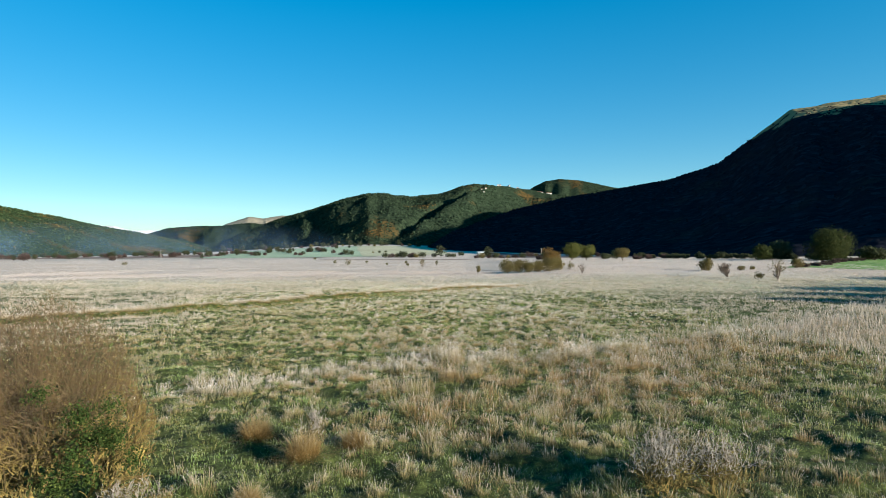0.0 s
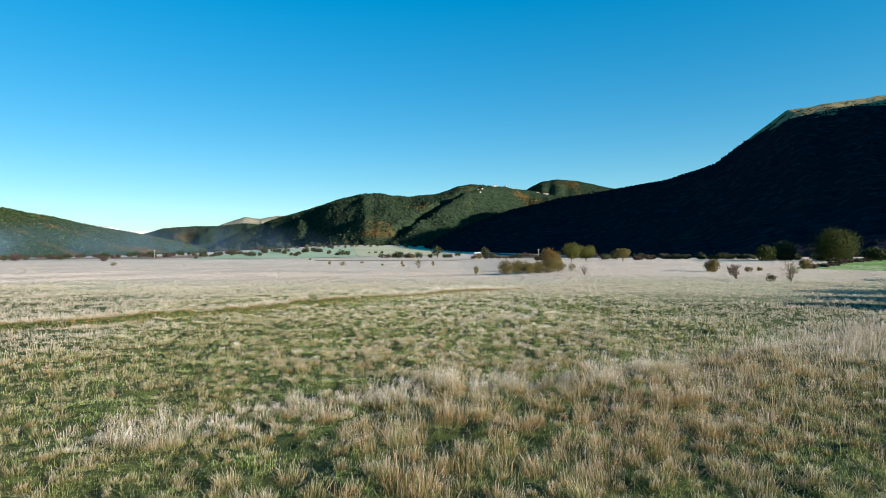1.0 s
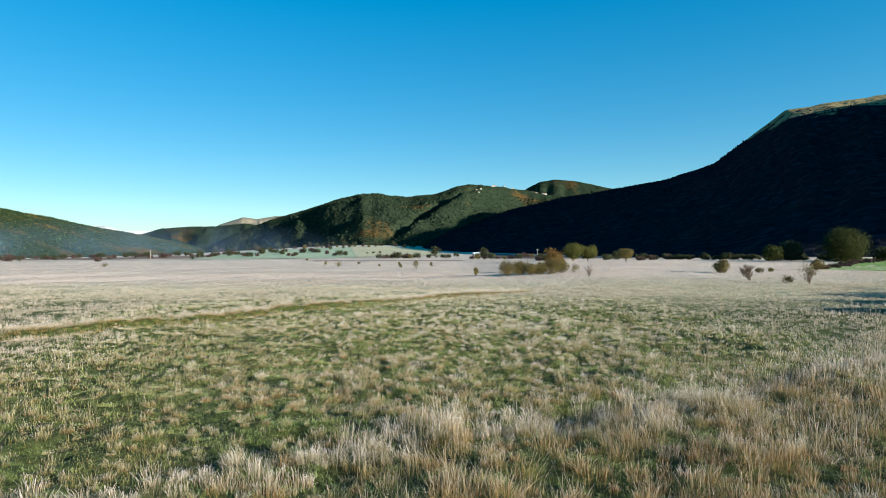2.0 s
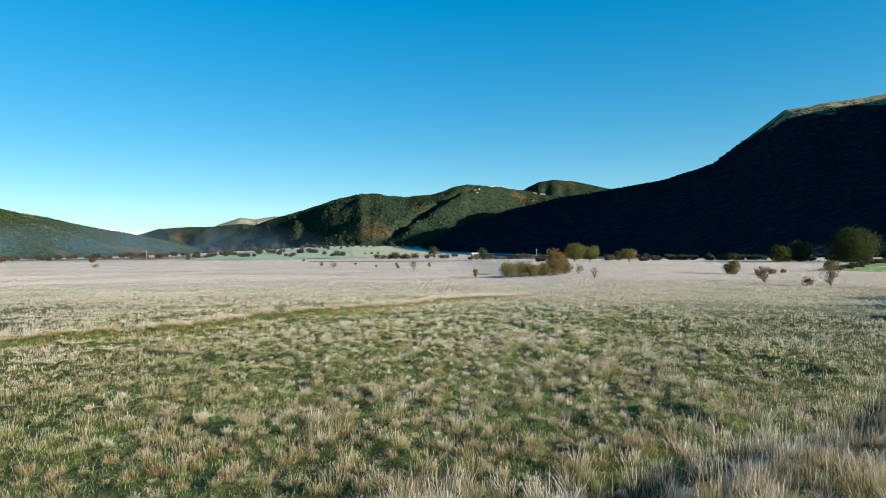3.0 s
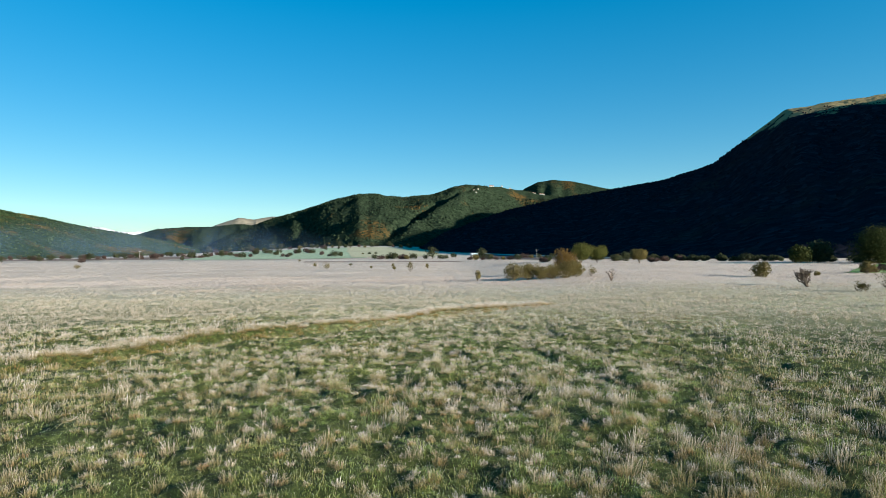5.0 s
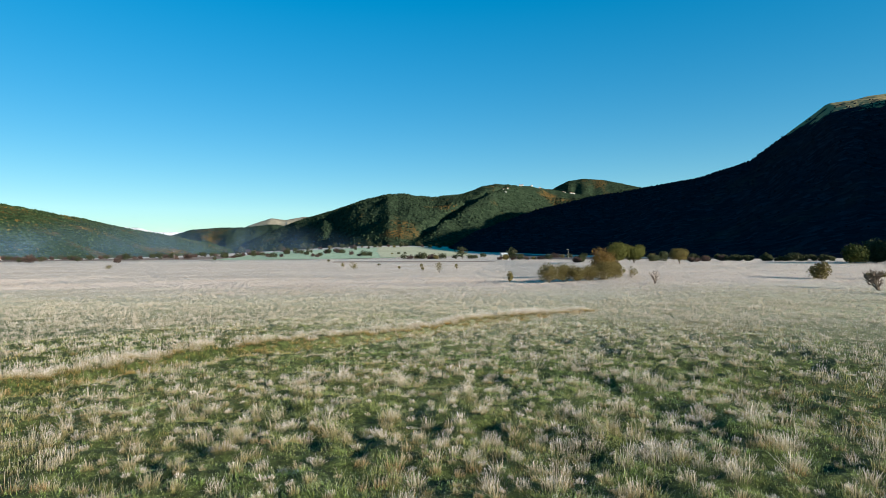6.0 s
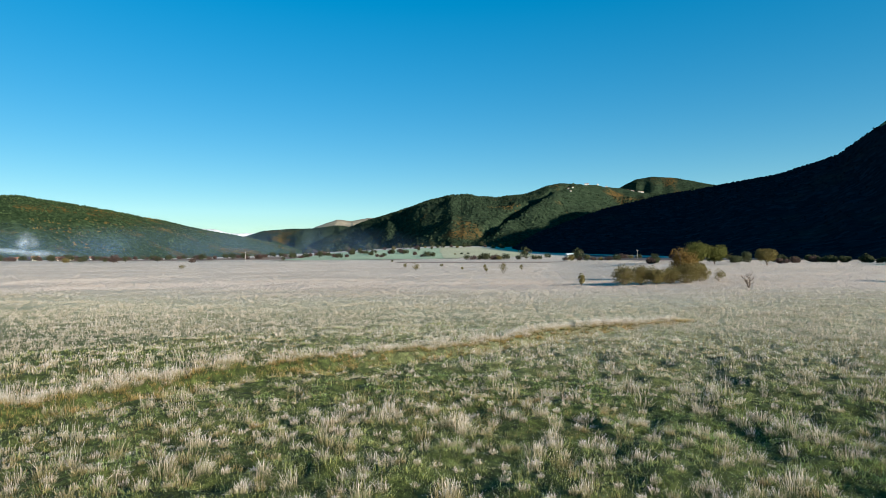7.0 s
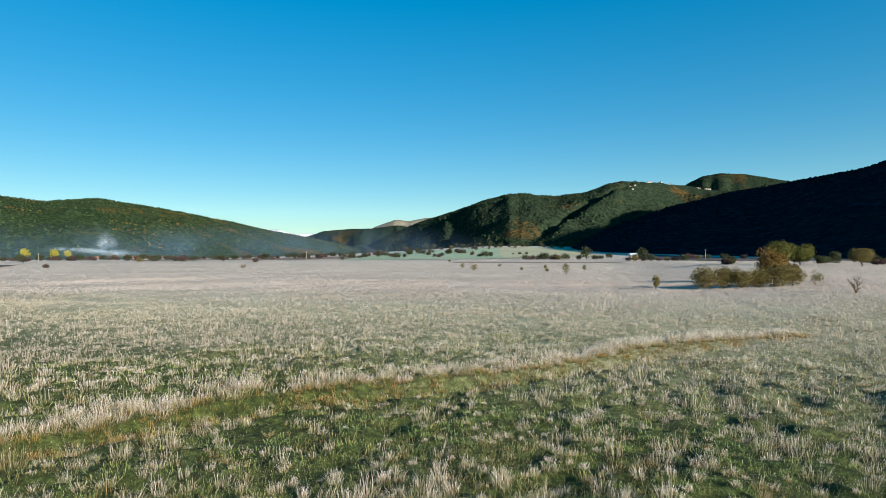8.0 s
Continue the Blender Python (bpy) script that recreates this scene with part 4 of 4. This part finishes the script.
# trees beside the view, whose long shadows lie over the grass
for i, (x, y, h, w) in enumerate(((44, 31, 5.3, 4.6), (54, 34, 6.6, 7), (67, 36, 8.4, 10), (83, 58, 7.5, 8), (77, 41, 8, 9), (88, 48, 9, 9.5), (96, 52, 10, 10), (105, 58, 10, 10))):
    woody("field_tree", "leafy tree at the meadow's sunny edge", "tree", x, y, h, w, LEAF_GREEN, 700 + 5 * i, 0.1, 3000, 24, 0.85, 1, 0.2)


# ---- far hedges and trees: a few grown ones, then copies ----
def far_tree(name, label, category, x, y, proto, scale, turn, group=""):
    ob = copy_thing(proto, pose(x, y, float(ground_z(x, y)), 0, 0, turn) @ Matrix.Diagonal((scale, scale, scale, 1)))
    ob.name = name
    return tagged(ob, label, category, group)


FAR = (
    woody("field_oak", "round dark tree in the far green field", "tree", -238, 800, 9, 9, LEAF_DARK, 801, 1.8, 420, 14, 0.95, 1, 0.35),
    woody("far_bush", "dense dark bush in a far hedge", "bush", -40, 560, 6, 9, LEAF_DARK, 805, 0.2, 420, 14, 0.95, 4, 0.12, levels=((3, 0.6, 0.9, 0.55),)),
    woody("far_bush", "plum-brown bush in a far hedge", "bush", -30, 566, 5, 9, LEAF_PURPLE, 809, 0.2, 420, 14, 0.95, 4, 0.12, levels=((3, 0.6, 0.9, 0.55),)),
    woody("far_bush", "olive bush in a far hedge", "bush", 30, 452, 5, 7, LEAF_HEDGE, 813, 0.2, 420, 14, 0.85, 4, 0.1, levels=((3, 0.6, 0.9, 0.55),)),
    woody("far_poplar", "tall yellow-green tree beyond the plain", "tree", -640, 610, 15, 9, LEAF_YELLOW, 817, 1.0, 1000, 14, 0.9, 1, 0.3),
    woody("red_bush", "round dark red-brown bush on the plain", "bush", -290, 400, 5.5, 9, LEAF_PURPLE, 821, 0.1, 420, 14, 0.85, 4, 0.1, levels=((3, 0.6, 0.9, 0.55),)),
)
OAK, DARKB, PLUM, OLIVE, POPLAR, REDB = FAR
for i, (x, y, s) in enumerate(((-230, 810, 0.95), (-208, 790, 0.9), (-183, 800, 0.85), (-250, 700, 0.9), (-290, 720, 0.6), (-330, 640, 0.5), (-215, 830, 0.6), (-165, 900, 0.7), (-150, 930, 0.6))):
    far_tree("field_oak", "round dark tree in the far green field", "tree", x, y, OAK, s, 40 * i, "trees in the green field")
for i, x in enumerate(range(-56, -14, 6)):
    far_tree("far_bush", "dense bush in the far dark hedge", "bush", x, 556 + (i * 7) % 5, (DARKB, PLUM, OLIVE)[i % 3], 0.75 + 0.07 * (i % 4), 50 * i, "far dark hedge")
far_tree("field_oak", "tall tree at the end of the far hedge", "tree", -2, 560, OAK, 1.25, 10)
for i, x in enumerate((-9, 5, 10)):
    far_tree("far_bush", "dense bush in the far dark hedge", "bush", x, 562, DARKB, 0.65, 70 * i, "far dark hedge")
for i, x in enumerate(range(26, 64, 5)):
    far_tree("far_bush", "plum-brown bush in the far hedge by the hut", "bush", x, 448 + (i * 5) % 7, (PLUM, OLIVE, PLUM, DARKB)[i % 4], 0.5 + 0.06 * (i % 4), 60 * i, "far hedge by the hut")
far_tree("field_oak", "tall tree in the far hedge by the hut", "tree", 35, 452, OAK, 0.95, 80)
for i, (x, y, s) in enumerate(((-118, 700, 1.1), (-112, 704, 0.9), (-124, 702, 0.7), (-92, 760, 0.5), (-84, 764, 0.5), (-76, 768, 0.5), (88, 590, 1.0), (96, 596, 0.8), (104, 600, 0.7), (118, 600, 0.8), (132, 590, 0.8), (60, 640, 0.8), (48, 660, 0.9), (20, 650, 0.8), (150, 560, 0.8), (165, 540, 0.9))):
    far_tree("far_bush", "dark clump of bushes on the far fields", "bush", x, y, (DARKB, DARKB, PLUM, OLIVE)[i % 4], s, 35 * i, "clumps on the far fields")
for i in range(96):
    az = radians(-51 + 40 * i / 95 + _r.uniform(-0.3, 0.3))
    D = 800 + 70 * math.sin(i * 0.7) + _r.uniform(-25, 25)
    far_tree("far_bush", "dark reddish-brown bush in the long hedge before the hills", "bush", D * math.sin(az), D * math.cos(az), (PLUM, DARKB, PLUM, PLUM, DARKB)[i % 5], _r.uniform(0.7, 1.2), 47 * i, "long hedge before the hills")
for i in range(40):
    az = radians(-22 + 25 * i / 39 + _r.uniform(-0.3, 0.3))
    D = 1010 + _r.uniform(-30, 50)
    far_tree("edge_tree", "dark tree at the edge of the hill wood", "tree", D * math.sin(az), D * math.cos(az), (OAK, DARKB, OAK, PLUM, OLIVE)[i % 5], _r.uniform(0.8, 1.4), 61 * i, "wood edge below the hill")
for i, (az, D, s, p) in enumerate(((-47, 480, 0.6, OAK), (-43.6, 285, 0.3, PLUM), (-35.2, 520, 0.5, OAK), (-32.9, 540, 0.55, OAK), (-36.6, 500, 0.4, OAK), (-39.5, 560, 0.8, OLIVE), (-38.4, 570, 0.8, DARKB), (-45.5, 900, 0.9, POPLAR), (-48.3, 880, 1.05, POPLAR), (-22.6, 560, 0.45, OAK), (-29.8, 430, 0.6, REDB), (-12.5, 420, 0.3, OLIVE))):
    a = radians(az)
    far_tree("plain_tree", "lone tree at the far edge of the plain", "tree", D * math.sin(a), D * math.cos(a), p, s, 33 * i)


# ---- fields laid on the plain ----
GREENFIELD = mat_field("frosted_green_crop", (0.21, 0.26, 0.14), (0.33, 0.39, 0.24), (0.47, 0.52, 0.37))
BRIGHTFIELD = mat_field("bright_green_pasture", (0.07, 0.13, 0.02), (0.14, 0.24, 0.04), (0.30, 0.38, 0.16), 0.6)
BROWNFIELD = mat_field("brown_stubble", (0.12, 0.085, 0.06), (0.22, 0.15, 0.11), (0.34, 0.26, 0.2))
DARKFIELD = mat_field("dark_ploughed_soil", (0.04, 0.028, 0.024), (0.08, 0.055, 0.045), (0.14, 0.10, 0.09))
# dark brown that carries the mountain's shadow in its colour
SHADEFIELD = mat_field("shade_dark_stubble", (0.06, 0.045, 0.042), (0.10, 0.078, 0.07), (0.15, 0.125, 0.115))
PALEFIELD = mat_field("frost_white_stubble", (0.32, 0.30, 0.17), (0.42, 0.39, 0.24), (0.54, 0.49, 0.33))


def bearing(az, dist):
    return dist * math.sin(radians(az)), dist * math.cos(radians(az))


def build_field(name, label, mat, corners, lift, n=24):
    c = np.array(corners, dtype=float)
    u, v = np.meshgrid(np.linspace(0, 1, n), np.linspace(0, 1, n))
    u, v = u[..., None], v[..., None]
    P = (1 - u) * (1 - v) * c[0] + u * (1 - v) * c[1] + u * v * c[2] + (1 - u) * v * c[3]
    w = 0.02 * np.linalg.norm(c[2] - c[0])
    P = P + w * np.stack([fbm(P[..., 0] * 0.05, P[..., 1] * 0.05, 3) - 0.5, fbm(P[..., 0] * 0.05 + 30, P[..., 1] * 0.05, 3) - 0.5], 2)
    Z = ground_z(P[..., 0], P[..., 1]) + lift
    V = np.concatenate([P, Z[..., None]], 2).reshape(-1, 3)
    return tagged(mesh_object(name, V, grid_faces(n, n), mat, True), label, "field", kind="structure")


build_field("green_field", "pale green frosted crop field on the plain", GREENFIELD, (bearing(-24, 600), bearing(-6.5, 640), bearing(-7, 1040), bearing(-19, 960)), 0.5)
build_field("upper_field", "pale frosted field rising to the wood", PALEFIELD, (bearing(-8, 650), bearing(1, 700), bearing(-1, 1010), bearing(-8.5, 1040)), 0.7)
build_field("brown_strip", "strip of brown stubble across the plain", BROWNFIELD, (bearing(-12, 360), bearing(10, 330), bearing(10, 372), bearing(-12, 410)), 0.1)
build_field("far_stubble", "dark reddish stubble before the hills", BROWNFIELD, (bearing(-40, 700), bearing(-17, 700), bearing(-17, 850), bearing(-40, 850)), 0.45)
build_field("ploughed_field", "dark ploughed strip at the plain's edge", DARKFIELD, (bearing(-54, 300), bearing(-47, 300), bearing(-46.5, 380), bearing(-54, 400)), 0.25)
build_field("shaded_field", "field coloured dark for the mountain's shadow", SHADEFIELD, (bearing(3, 560), bearing(24, 330), bearing(30, 470), bearing(5, 800)), 0.4)
build_field("pasture", "bright green pasture beside the hedge", BRIGHTFIELD, ((66, 112), (80, 96), (190, 215), (150, 205)), 0.06, 60)


# ---- the big yellow-brown shrub beside the start, with ivy in it ----
def build_front_shrub(x, y, h, w, seed):
    z = float(ground_z(x, y))
    top = new("thorn_shrub")
    top.location = (x, y, z)
    r = np.random.default_rng(seed)
    n = 30
    a = r.uniform(0, 6.28, n)
    rad = 1.1 * np.sqrt(r.random(n))
    st = np.stack([rad * np.cos(a), rad * np.sin(a), np.full(n, -0.1)], 1)
    lean = r.uniform(0.1, 0.9, n)
    dr = np.stack([lean * np.cos(a), lean * np.sin(a), np.ones(n)], 1)
    p0, p1, r0, r1, lv, rt, tips = branching(st, dr, r.uniform(0.7, 1.2, n), r.uniform(0.022, 0.042, n), ((6, 0.62, 0.75, 0.6), (6, 0.6, 0.8, 0.55), (4, 0.55, 0.9, 0.6)), seed + 1, 0.08, 0.28)
    half = np.array([w / 2, w / 2, h])

    def inside(p, slack=0.0):
        bulge = 0.82 + 0.36 * fbm(np.arctan2(p[:, 1], p[:, 0]) * 1.6 + 20, p[:, 2] * 1.3 + 7, 3)
        return (((p / half) ** 2).sum(1) < (bulge + slack) ** 2) & (p[:, 2] > 0.0)

    ok = inside(p1)
    thick, thin = ok & (lv <= 1), ok & (lv > 1)
    for k in range(n):
        m = thick & (rt == k)
        if m.any():
            V, F = tubes(p0[m], p1[m], 1.25 * r0[m], 1.25 * r1[m], 4)
            under(mesh_object("stem", V, F, LICHEN), top)
    V, F = tubes(p0[thin], p1[thin], np.maximum(r0[thin], 0.0055), np.maximum(r1[thin], 0.0035), 3)
    tagged(under(mesh_object("brushwood", V, F, LICHEN), top, "thin yellowish branching wood"), kind="stuff")
    # the outer haze of fine shoots
    m = 15000
    o = unit(r.normal(size=(m, 3)))
    o[:, 2] = np.abs(o[:, 2])
    q0 = o * half * r.uniform(0.25, 1.0, (m, 1)) ** 0.6
    d = unit(0.7 * o + 0.7 * r.normal(size=(m, 3)) + np.array([0, 0, 0.45]))
    L = r.uniform(0.10, 0.30, (m, 1))
    q1 = q0 + d * L
    q2 = q1 + unit(d + 0.4 * r.normal(size=(m, 3))) * L * 0.7
    ok = inside(q1, 0.05) & (q1[:, 2] > 0.7 + 1.0 * r.random(m))
    q0, q1, q2 = q0[ok], q1[ok], q2[ok]
    one = np.ones(len(q0))
    V, F = tubes(np.concatenate([q0, q1]), np.concatenate([q1, q2]), np.concatenate([0.0030 * one, 0.0022 * one]), np.concatenate([0.0022 * one, 0.0011 * one]), 3)
    tagged(under(mesh_object("fine_growth", V, F, TWIG), top, "fine ochre-brown outer growth"), kind="stuff")
    t = q2[r.random(len(q2)) < 0.15]
    V, F = leaves(t, unit(t), 0.032, seed + 4)
    tagged(under(mesh_object("foliage", V, F, LEAF_HEDGE), top, "small dry ochre leaves"), kind="stuff")
    # ivy climbing on its near side
    c = np.array([1.38, -1.05, 1.12])
    P = []
    for k in range(16):
        cc = c + r.normal(size=3) * np.array([0.30, 0.16, 0.36])
        o = unit(r.normal(size=(340, 3)))
        P.append(np.concatenate([cc + o * 0.15 * r.uniform(0.3, 1.6, (340, 1)), o], 1))
    P = np.concatenate(P)
    V, F = leaves(P[:, :3], P[:, 3:], 0.030, seed + 6)
    tagged(under(mesh_object("ivy", V, F, IVY), top, "glossy dark green ivy leaves"), kind="stuff")
    return tagged(top, "dense leafless thorn shrub with yellow lichen and green ivy", "shrub")


build_front_shrub(-6.15, 8.75, 3.0, 3.5, 901)


def build_frost_shrub(x, y, h, w, seed, n=16):
    z = float(ground_z(x, y))
    top = new("frosted_shrub")
    top.location = (x, y, z)
    r = np.random.default_rng(seed)
    a = r.uniform(0, 6.28, n)
    st = np.stack([0.12 * np.cos(a), 0.12 * np.sin(a), np.full(n, -0.05)], 1)
    lean = r.uniform(0.2, 1.0, n)
    dr = np.stack([lean * np.cos(a), lean * np.sin(a), np.ones(n)], 1)
    p0, p1, r0, r1, lv, rt, tips = branching(st, dr, r.uniform(0.45, 0.75, n), np.full(n, 0.011), ((6, 0.62, 0.8, 0.6), (5, 0.6, 0.85, 0.6), (2, 0.6, 0.9, 0.6)), seed + 1, 0.12, 0.25)
    f = np.array([w / 2 / np.quantile(np.abs(p1[:, 0]), 0.99), w / 2 / np.quantile(np.abs(p1[:, 1]), 0.99), h / np.quantile(p1[:, 2], 0.997)])
    p0, p1 = p0 * f, p1 * f
    low = p1[:, 2] < 0.45 * h
    for nm, sel, m, lb in (("base_wood", low, LICHEN, "ochre lower wood"), ("rimed_wood", ~low, FROSTWIG, "frost-covered pale upper wood")):
        V, F = tubes(p0[sel], p1[sel], np.maximum(0.8 * r0[sel], 0.003), np.maximum(0.8 * r1[sel], 0.002), 3)
        tagged(under(mesh_object(nm, V, F, m), top, lb), kind="stuff")
    t = tips * f
    low_t = t[t[:, 2] < 0.7 * h]
    V, F = leaves(low_t, low_t, 0.04, seed + 3)
    tagged(under(mesh_object("foliage", V, F, LEAF_HEDGE), top, "small dry ochre leaves"), kind="stuff")
    return tagged(top, "low twiggy shrub white with frost on green turf", "shrub")


build_frost_shrub(4.25, 8.9, 1.15, 1.25, 931)
build_frost_shrub(3.3, 8.7, 0.95, 1.15, 941)
build_frost_shrub(3.75, 9.5, 0.9, 1.0, 951)
build_frost_shrub(-2.55, 11.0, 0.85, 0.6, 961, 8)
build_frost_shrub(-4.3, 7.9, 0.6, 0.9, 971, 8)


def build_clump(x, y, h, w, seed):
    """A thick domed clump of ochre grass."""
    z = float(ground_z(x, y))
    V, F, hh, t = blades(np.array([[0.0, 0.0, 0.0]]), 2400, np.array([h]), 0.004, np.array([w * 0.40]), 0.75, seed, True, np.array([0.85]), 0.05)
    ob = mesh_object("grass_clump", V, F, OCHRE, False, {"height": hh, "tint": t})
    ob.location = (x, y, z)
    return tagged(ob, "thick domed clump of ochre grass with pale tips", "grass clump", "ochre grass clumps")


OCHRE = mat_grass("ochre_clump", (0.07, 0.062, 0.018), (0.21, 0.155, 0.05), (0.33, 0.25, 0.12), (0.55, 0.48, 0.38), 0.3, (0.24, 0.15, 0.045))
for i, (x, y, h, w) in enumerate(((-3.75, 11.6, 0.6, 0.6), (-2.5, 10.35, 0.64, 0.6), (-1.68, 10.9, 0.5, 0.48), (-2.95, 8.7, 0.42, 0.38))):
    build_clump(x, y, h, w, 980 + i)


# ---- houses, hut and poles far off ----
WALL = mat_plain("pale_render", (0.36, 0.33, 0.29), (0.5, 0.47, 0.42))
ROOF = mat_plain("red_brown_roof_tiles", (0.22, 0.10, 0.06), (0.34, 0.17, 0.11))
GLASS = mat_plain("dark_window_glass", (0.02, 0.022, 0.026), (0.04, 0.042, 0.05), 0.15)
WOODPOLE = mat_plain("weathered_pole_wood", (0.22, 0.2, 0.18), (0.36, 0.33, 0.3))
METAL = mat_plain("grey_sheet_metal", (0.4, 0.42, 0.45), (0.6, 0.62, 0.65), 0.45)


def box(bm, cx, cy, cz, sx, sy, sz):
    bmesh.ops.create_cube(bm, size=1, matrix=Matrix.Translation((cx, cy, cz)) @ Matrix.Diagonal((sx, sy, sz, 1)))


def build_house(x, y, z, w, d, h, turn, label, category="house", roof_mat=None, group=""):
    top = new("house" if category == "house" else category)
    top.matrix_world = pose(x, y, z, 0, 0, turn)
    bm = bmesh.new()
    box(bm, 0, 0, h / 2 - 0.5, w, d, h + 1)
    part("wall", bm, WALL, top)
    bm = bmesh.new()
    e, rise = 0.5, 0.28 * d
    vs = [bm.verts.new(v) for v in ((-w / 2 - e, -d / 2 - e, h - 0.1), (w / 2 + e, -d / 2 - e, h - 0.1), (w / 2 + e, d / 2 + e, h - 0.1), (-w / 2 - e, d / 2 + e, h - 0.1), (-w / 2 - e, 0, h + rise), (w / 2 + e, 0, h + rise))]
    for q in ((0, 1, 5, 4), (2, 3, 4, 5), (1, 2, 5), (3, 0, 4), (3, 2, 1, 0)):
        bm.faces.new([vs[k] for k in q])
    part("roof", bm, roof_mat or ROOF, top)
    for k in range(max(1, int(w // 3.5))):
        for lev in range(max(1, int(h // 2.8))):
            bm = bmesh.new()
            box(bm, -w / 2 + 1.7 + 3.3 * k, -d / 2, 1.5 + 2.8 * lev, 1.0, 0.12, 1.3)
            part("window", bm, GLASS, top)
    return tagged(top, label, category, group)


def surf_point(surf, az, u):
    """A point of a hill's front slope at a bearing, u of the way to its crest."""
    X, Y, Z = surf
    j = int(u * (X.shape[1] * 0.8 - 2))
    A = np.degrees(np.arctan2(X[:, j], Y[:, j]))
    i = int(np.argmin(np.abs(A - az)))
    return X[i, j], Y[i, j], Z[i, j]


_r = random.Random(11)
for i in range(20):
    az = 5.5 + 5.2 * i / 19 + _r.uniform(-0.12, 0.12)
    x, y, z = surf_point(centre_s, az, min(0.90, 0.3 + 0.0568 * (az + 2)) + _r.uniform(0.0, 0.045))
    build_house(x, y, z + 1.0, _r.uniform(4.5, 8), _r.uniform(5, 6.5), _r.uniform(3, 4.5), _r.uniform(-40, 40), "pale village house with tiled roof on the hillside", group="hill village")
for i, (az, u) in enumerate(((3.9, 0.62), (4.3, 0.63), (4.1, 0.6), (5.0, 0.86), (4.7, 0.83))):
    x, y, z = surf_point(centre_s, az, u)
    build_house(x, y, z + 1.2, 4, 3.5, 2.6, 20 * i, "pale lone house among the trees on the hillside", group="hill village")
for i, (az, D, w, h) in enumerate(((-42.2, 870, 7, 3.6), (-40.6, 880, 9, 2.6), (-39.9, 900, 5, 3.6), (-43.4, 880, 5, 2.6), (-38.4, 870, 5, 2.6))):
    x, y = bearing(az, D)
    build_house(x, y, float(ground_z(x, y)) + 0.3, w, 7, h, -az + 12 * (i % 3), "white farmhouse with red roof at the plain's edge", group="farmhouses")
x, y = bearing(3.75, 470)
build_house(x, y, float(ground_z(x, y)), 5.5, 4, 4.2, 20, "small pale hut beside the far hedge", "hut", METAL)


def build_pole(x, y, h, label, arm=True):
    top = new("utility_pole")
    top.location = (x, y, float(ground_z(x, y)))
    bm = bmesh.new()
    bmesh.ops.create_cone(bm, cap_ends=True, segments=8, radius1=0.22, radius2=0.14, depth=h + 0.5, matrix=Matrix.Translation((0, 0, h / 2 - 0.25)))
    part("pole", bm, WOODPOLE, top)
    if arm:
        bm = bmesh.new()
        box(bm, 0, 0, h - 0.5, 2.2, 0.18, 0.22)
        part("crossarm", bm, WOODPOLE, top)
    return tagged(top, label, "pole")


for az, D, h in ((9.65, 560, 8.5), (-26.0, 620, 9.0), (-47.0, 700, 8.0)):
    build_pole(*bearing(az, D), h, "pale wooden utility pole on the plain")


# ---- smoke from a farm chimney, and tinted sheets for the haze at the hill's foot ----
def build_smoke(name, label, x, y, z, puffs, mat, seed):
    """Overlapping soft sheets that thin out to their rims."""
    r = np.random.default_rng(seed)
    V, F, T, base = [], [], [], 0
    a = math.atan2(-x, -y)
    for ox, oz, sx, sz, dep in puffs:
        n = 20
        u, v = np.meshgrid(np.linspace(-1, 1, n), np.linspace(-1, 1, n))
        rr = np.sqrt(u * u + v * v)
        lx, lz = ox + u * sx, oz + v * sz
        ly = dep + 4 * (1 - rr ** 2) + r.normal(0, 0.3, u.shape)
        P = np.stack([x + lx * math.cos(a) - ly * math.sin(-a), y - lx * math.sin(a) + ly * math.cos(a), z + lz], 2).reshape(-1, 3)
        V.append(P), F.append(grid_faces(n, n) + base), T.append((np.clip(1 - rr, 0, 1) ** 1.3).ravel())
        base += n * n
    ob = mesh_object(name, np.concatenate(V), np.concatenate(F), mat, True, {"thick": np.concatenate(T)})
    return tagged(ob, label, "smoke", kind="stuff")


SMOKE = mat_smoke("wood_smoke", 0.3, 0.06, (0.6, 0.7, 0.85))
# the blue of the distant haze, painted into see-through sheets
HAZE_TINT = mat_smoke("blue_haze_tint", 0.11, 0.012, (0.32, 0.52, 0.92))
x, y = bearing(-42.6, 900)
build_smoke("chimney_smoke", "grey-white plume of wood smoke over the farm", x, y, 0, ((4, 26, 11, 12, 0), (-3, 22, 10, 9, 3), (9, 21, 9, 8, -3), (6, 12, 7, 10, 0), (-14, 9, 30, 6, 4), (16, 12, 34, 5, -4), (44, 14, 30, 4, 0)), SMOKE, 1)
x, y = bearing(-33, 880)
build_smoke("haze_sheets", "thin blue-tinted sheets for the haze along the hill's foot", x, y, 0, ((220, 12, 340, 40, 0), (-110, 14, 300, 44, 20)), HAZE_TINT, 2)
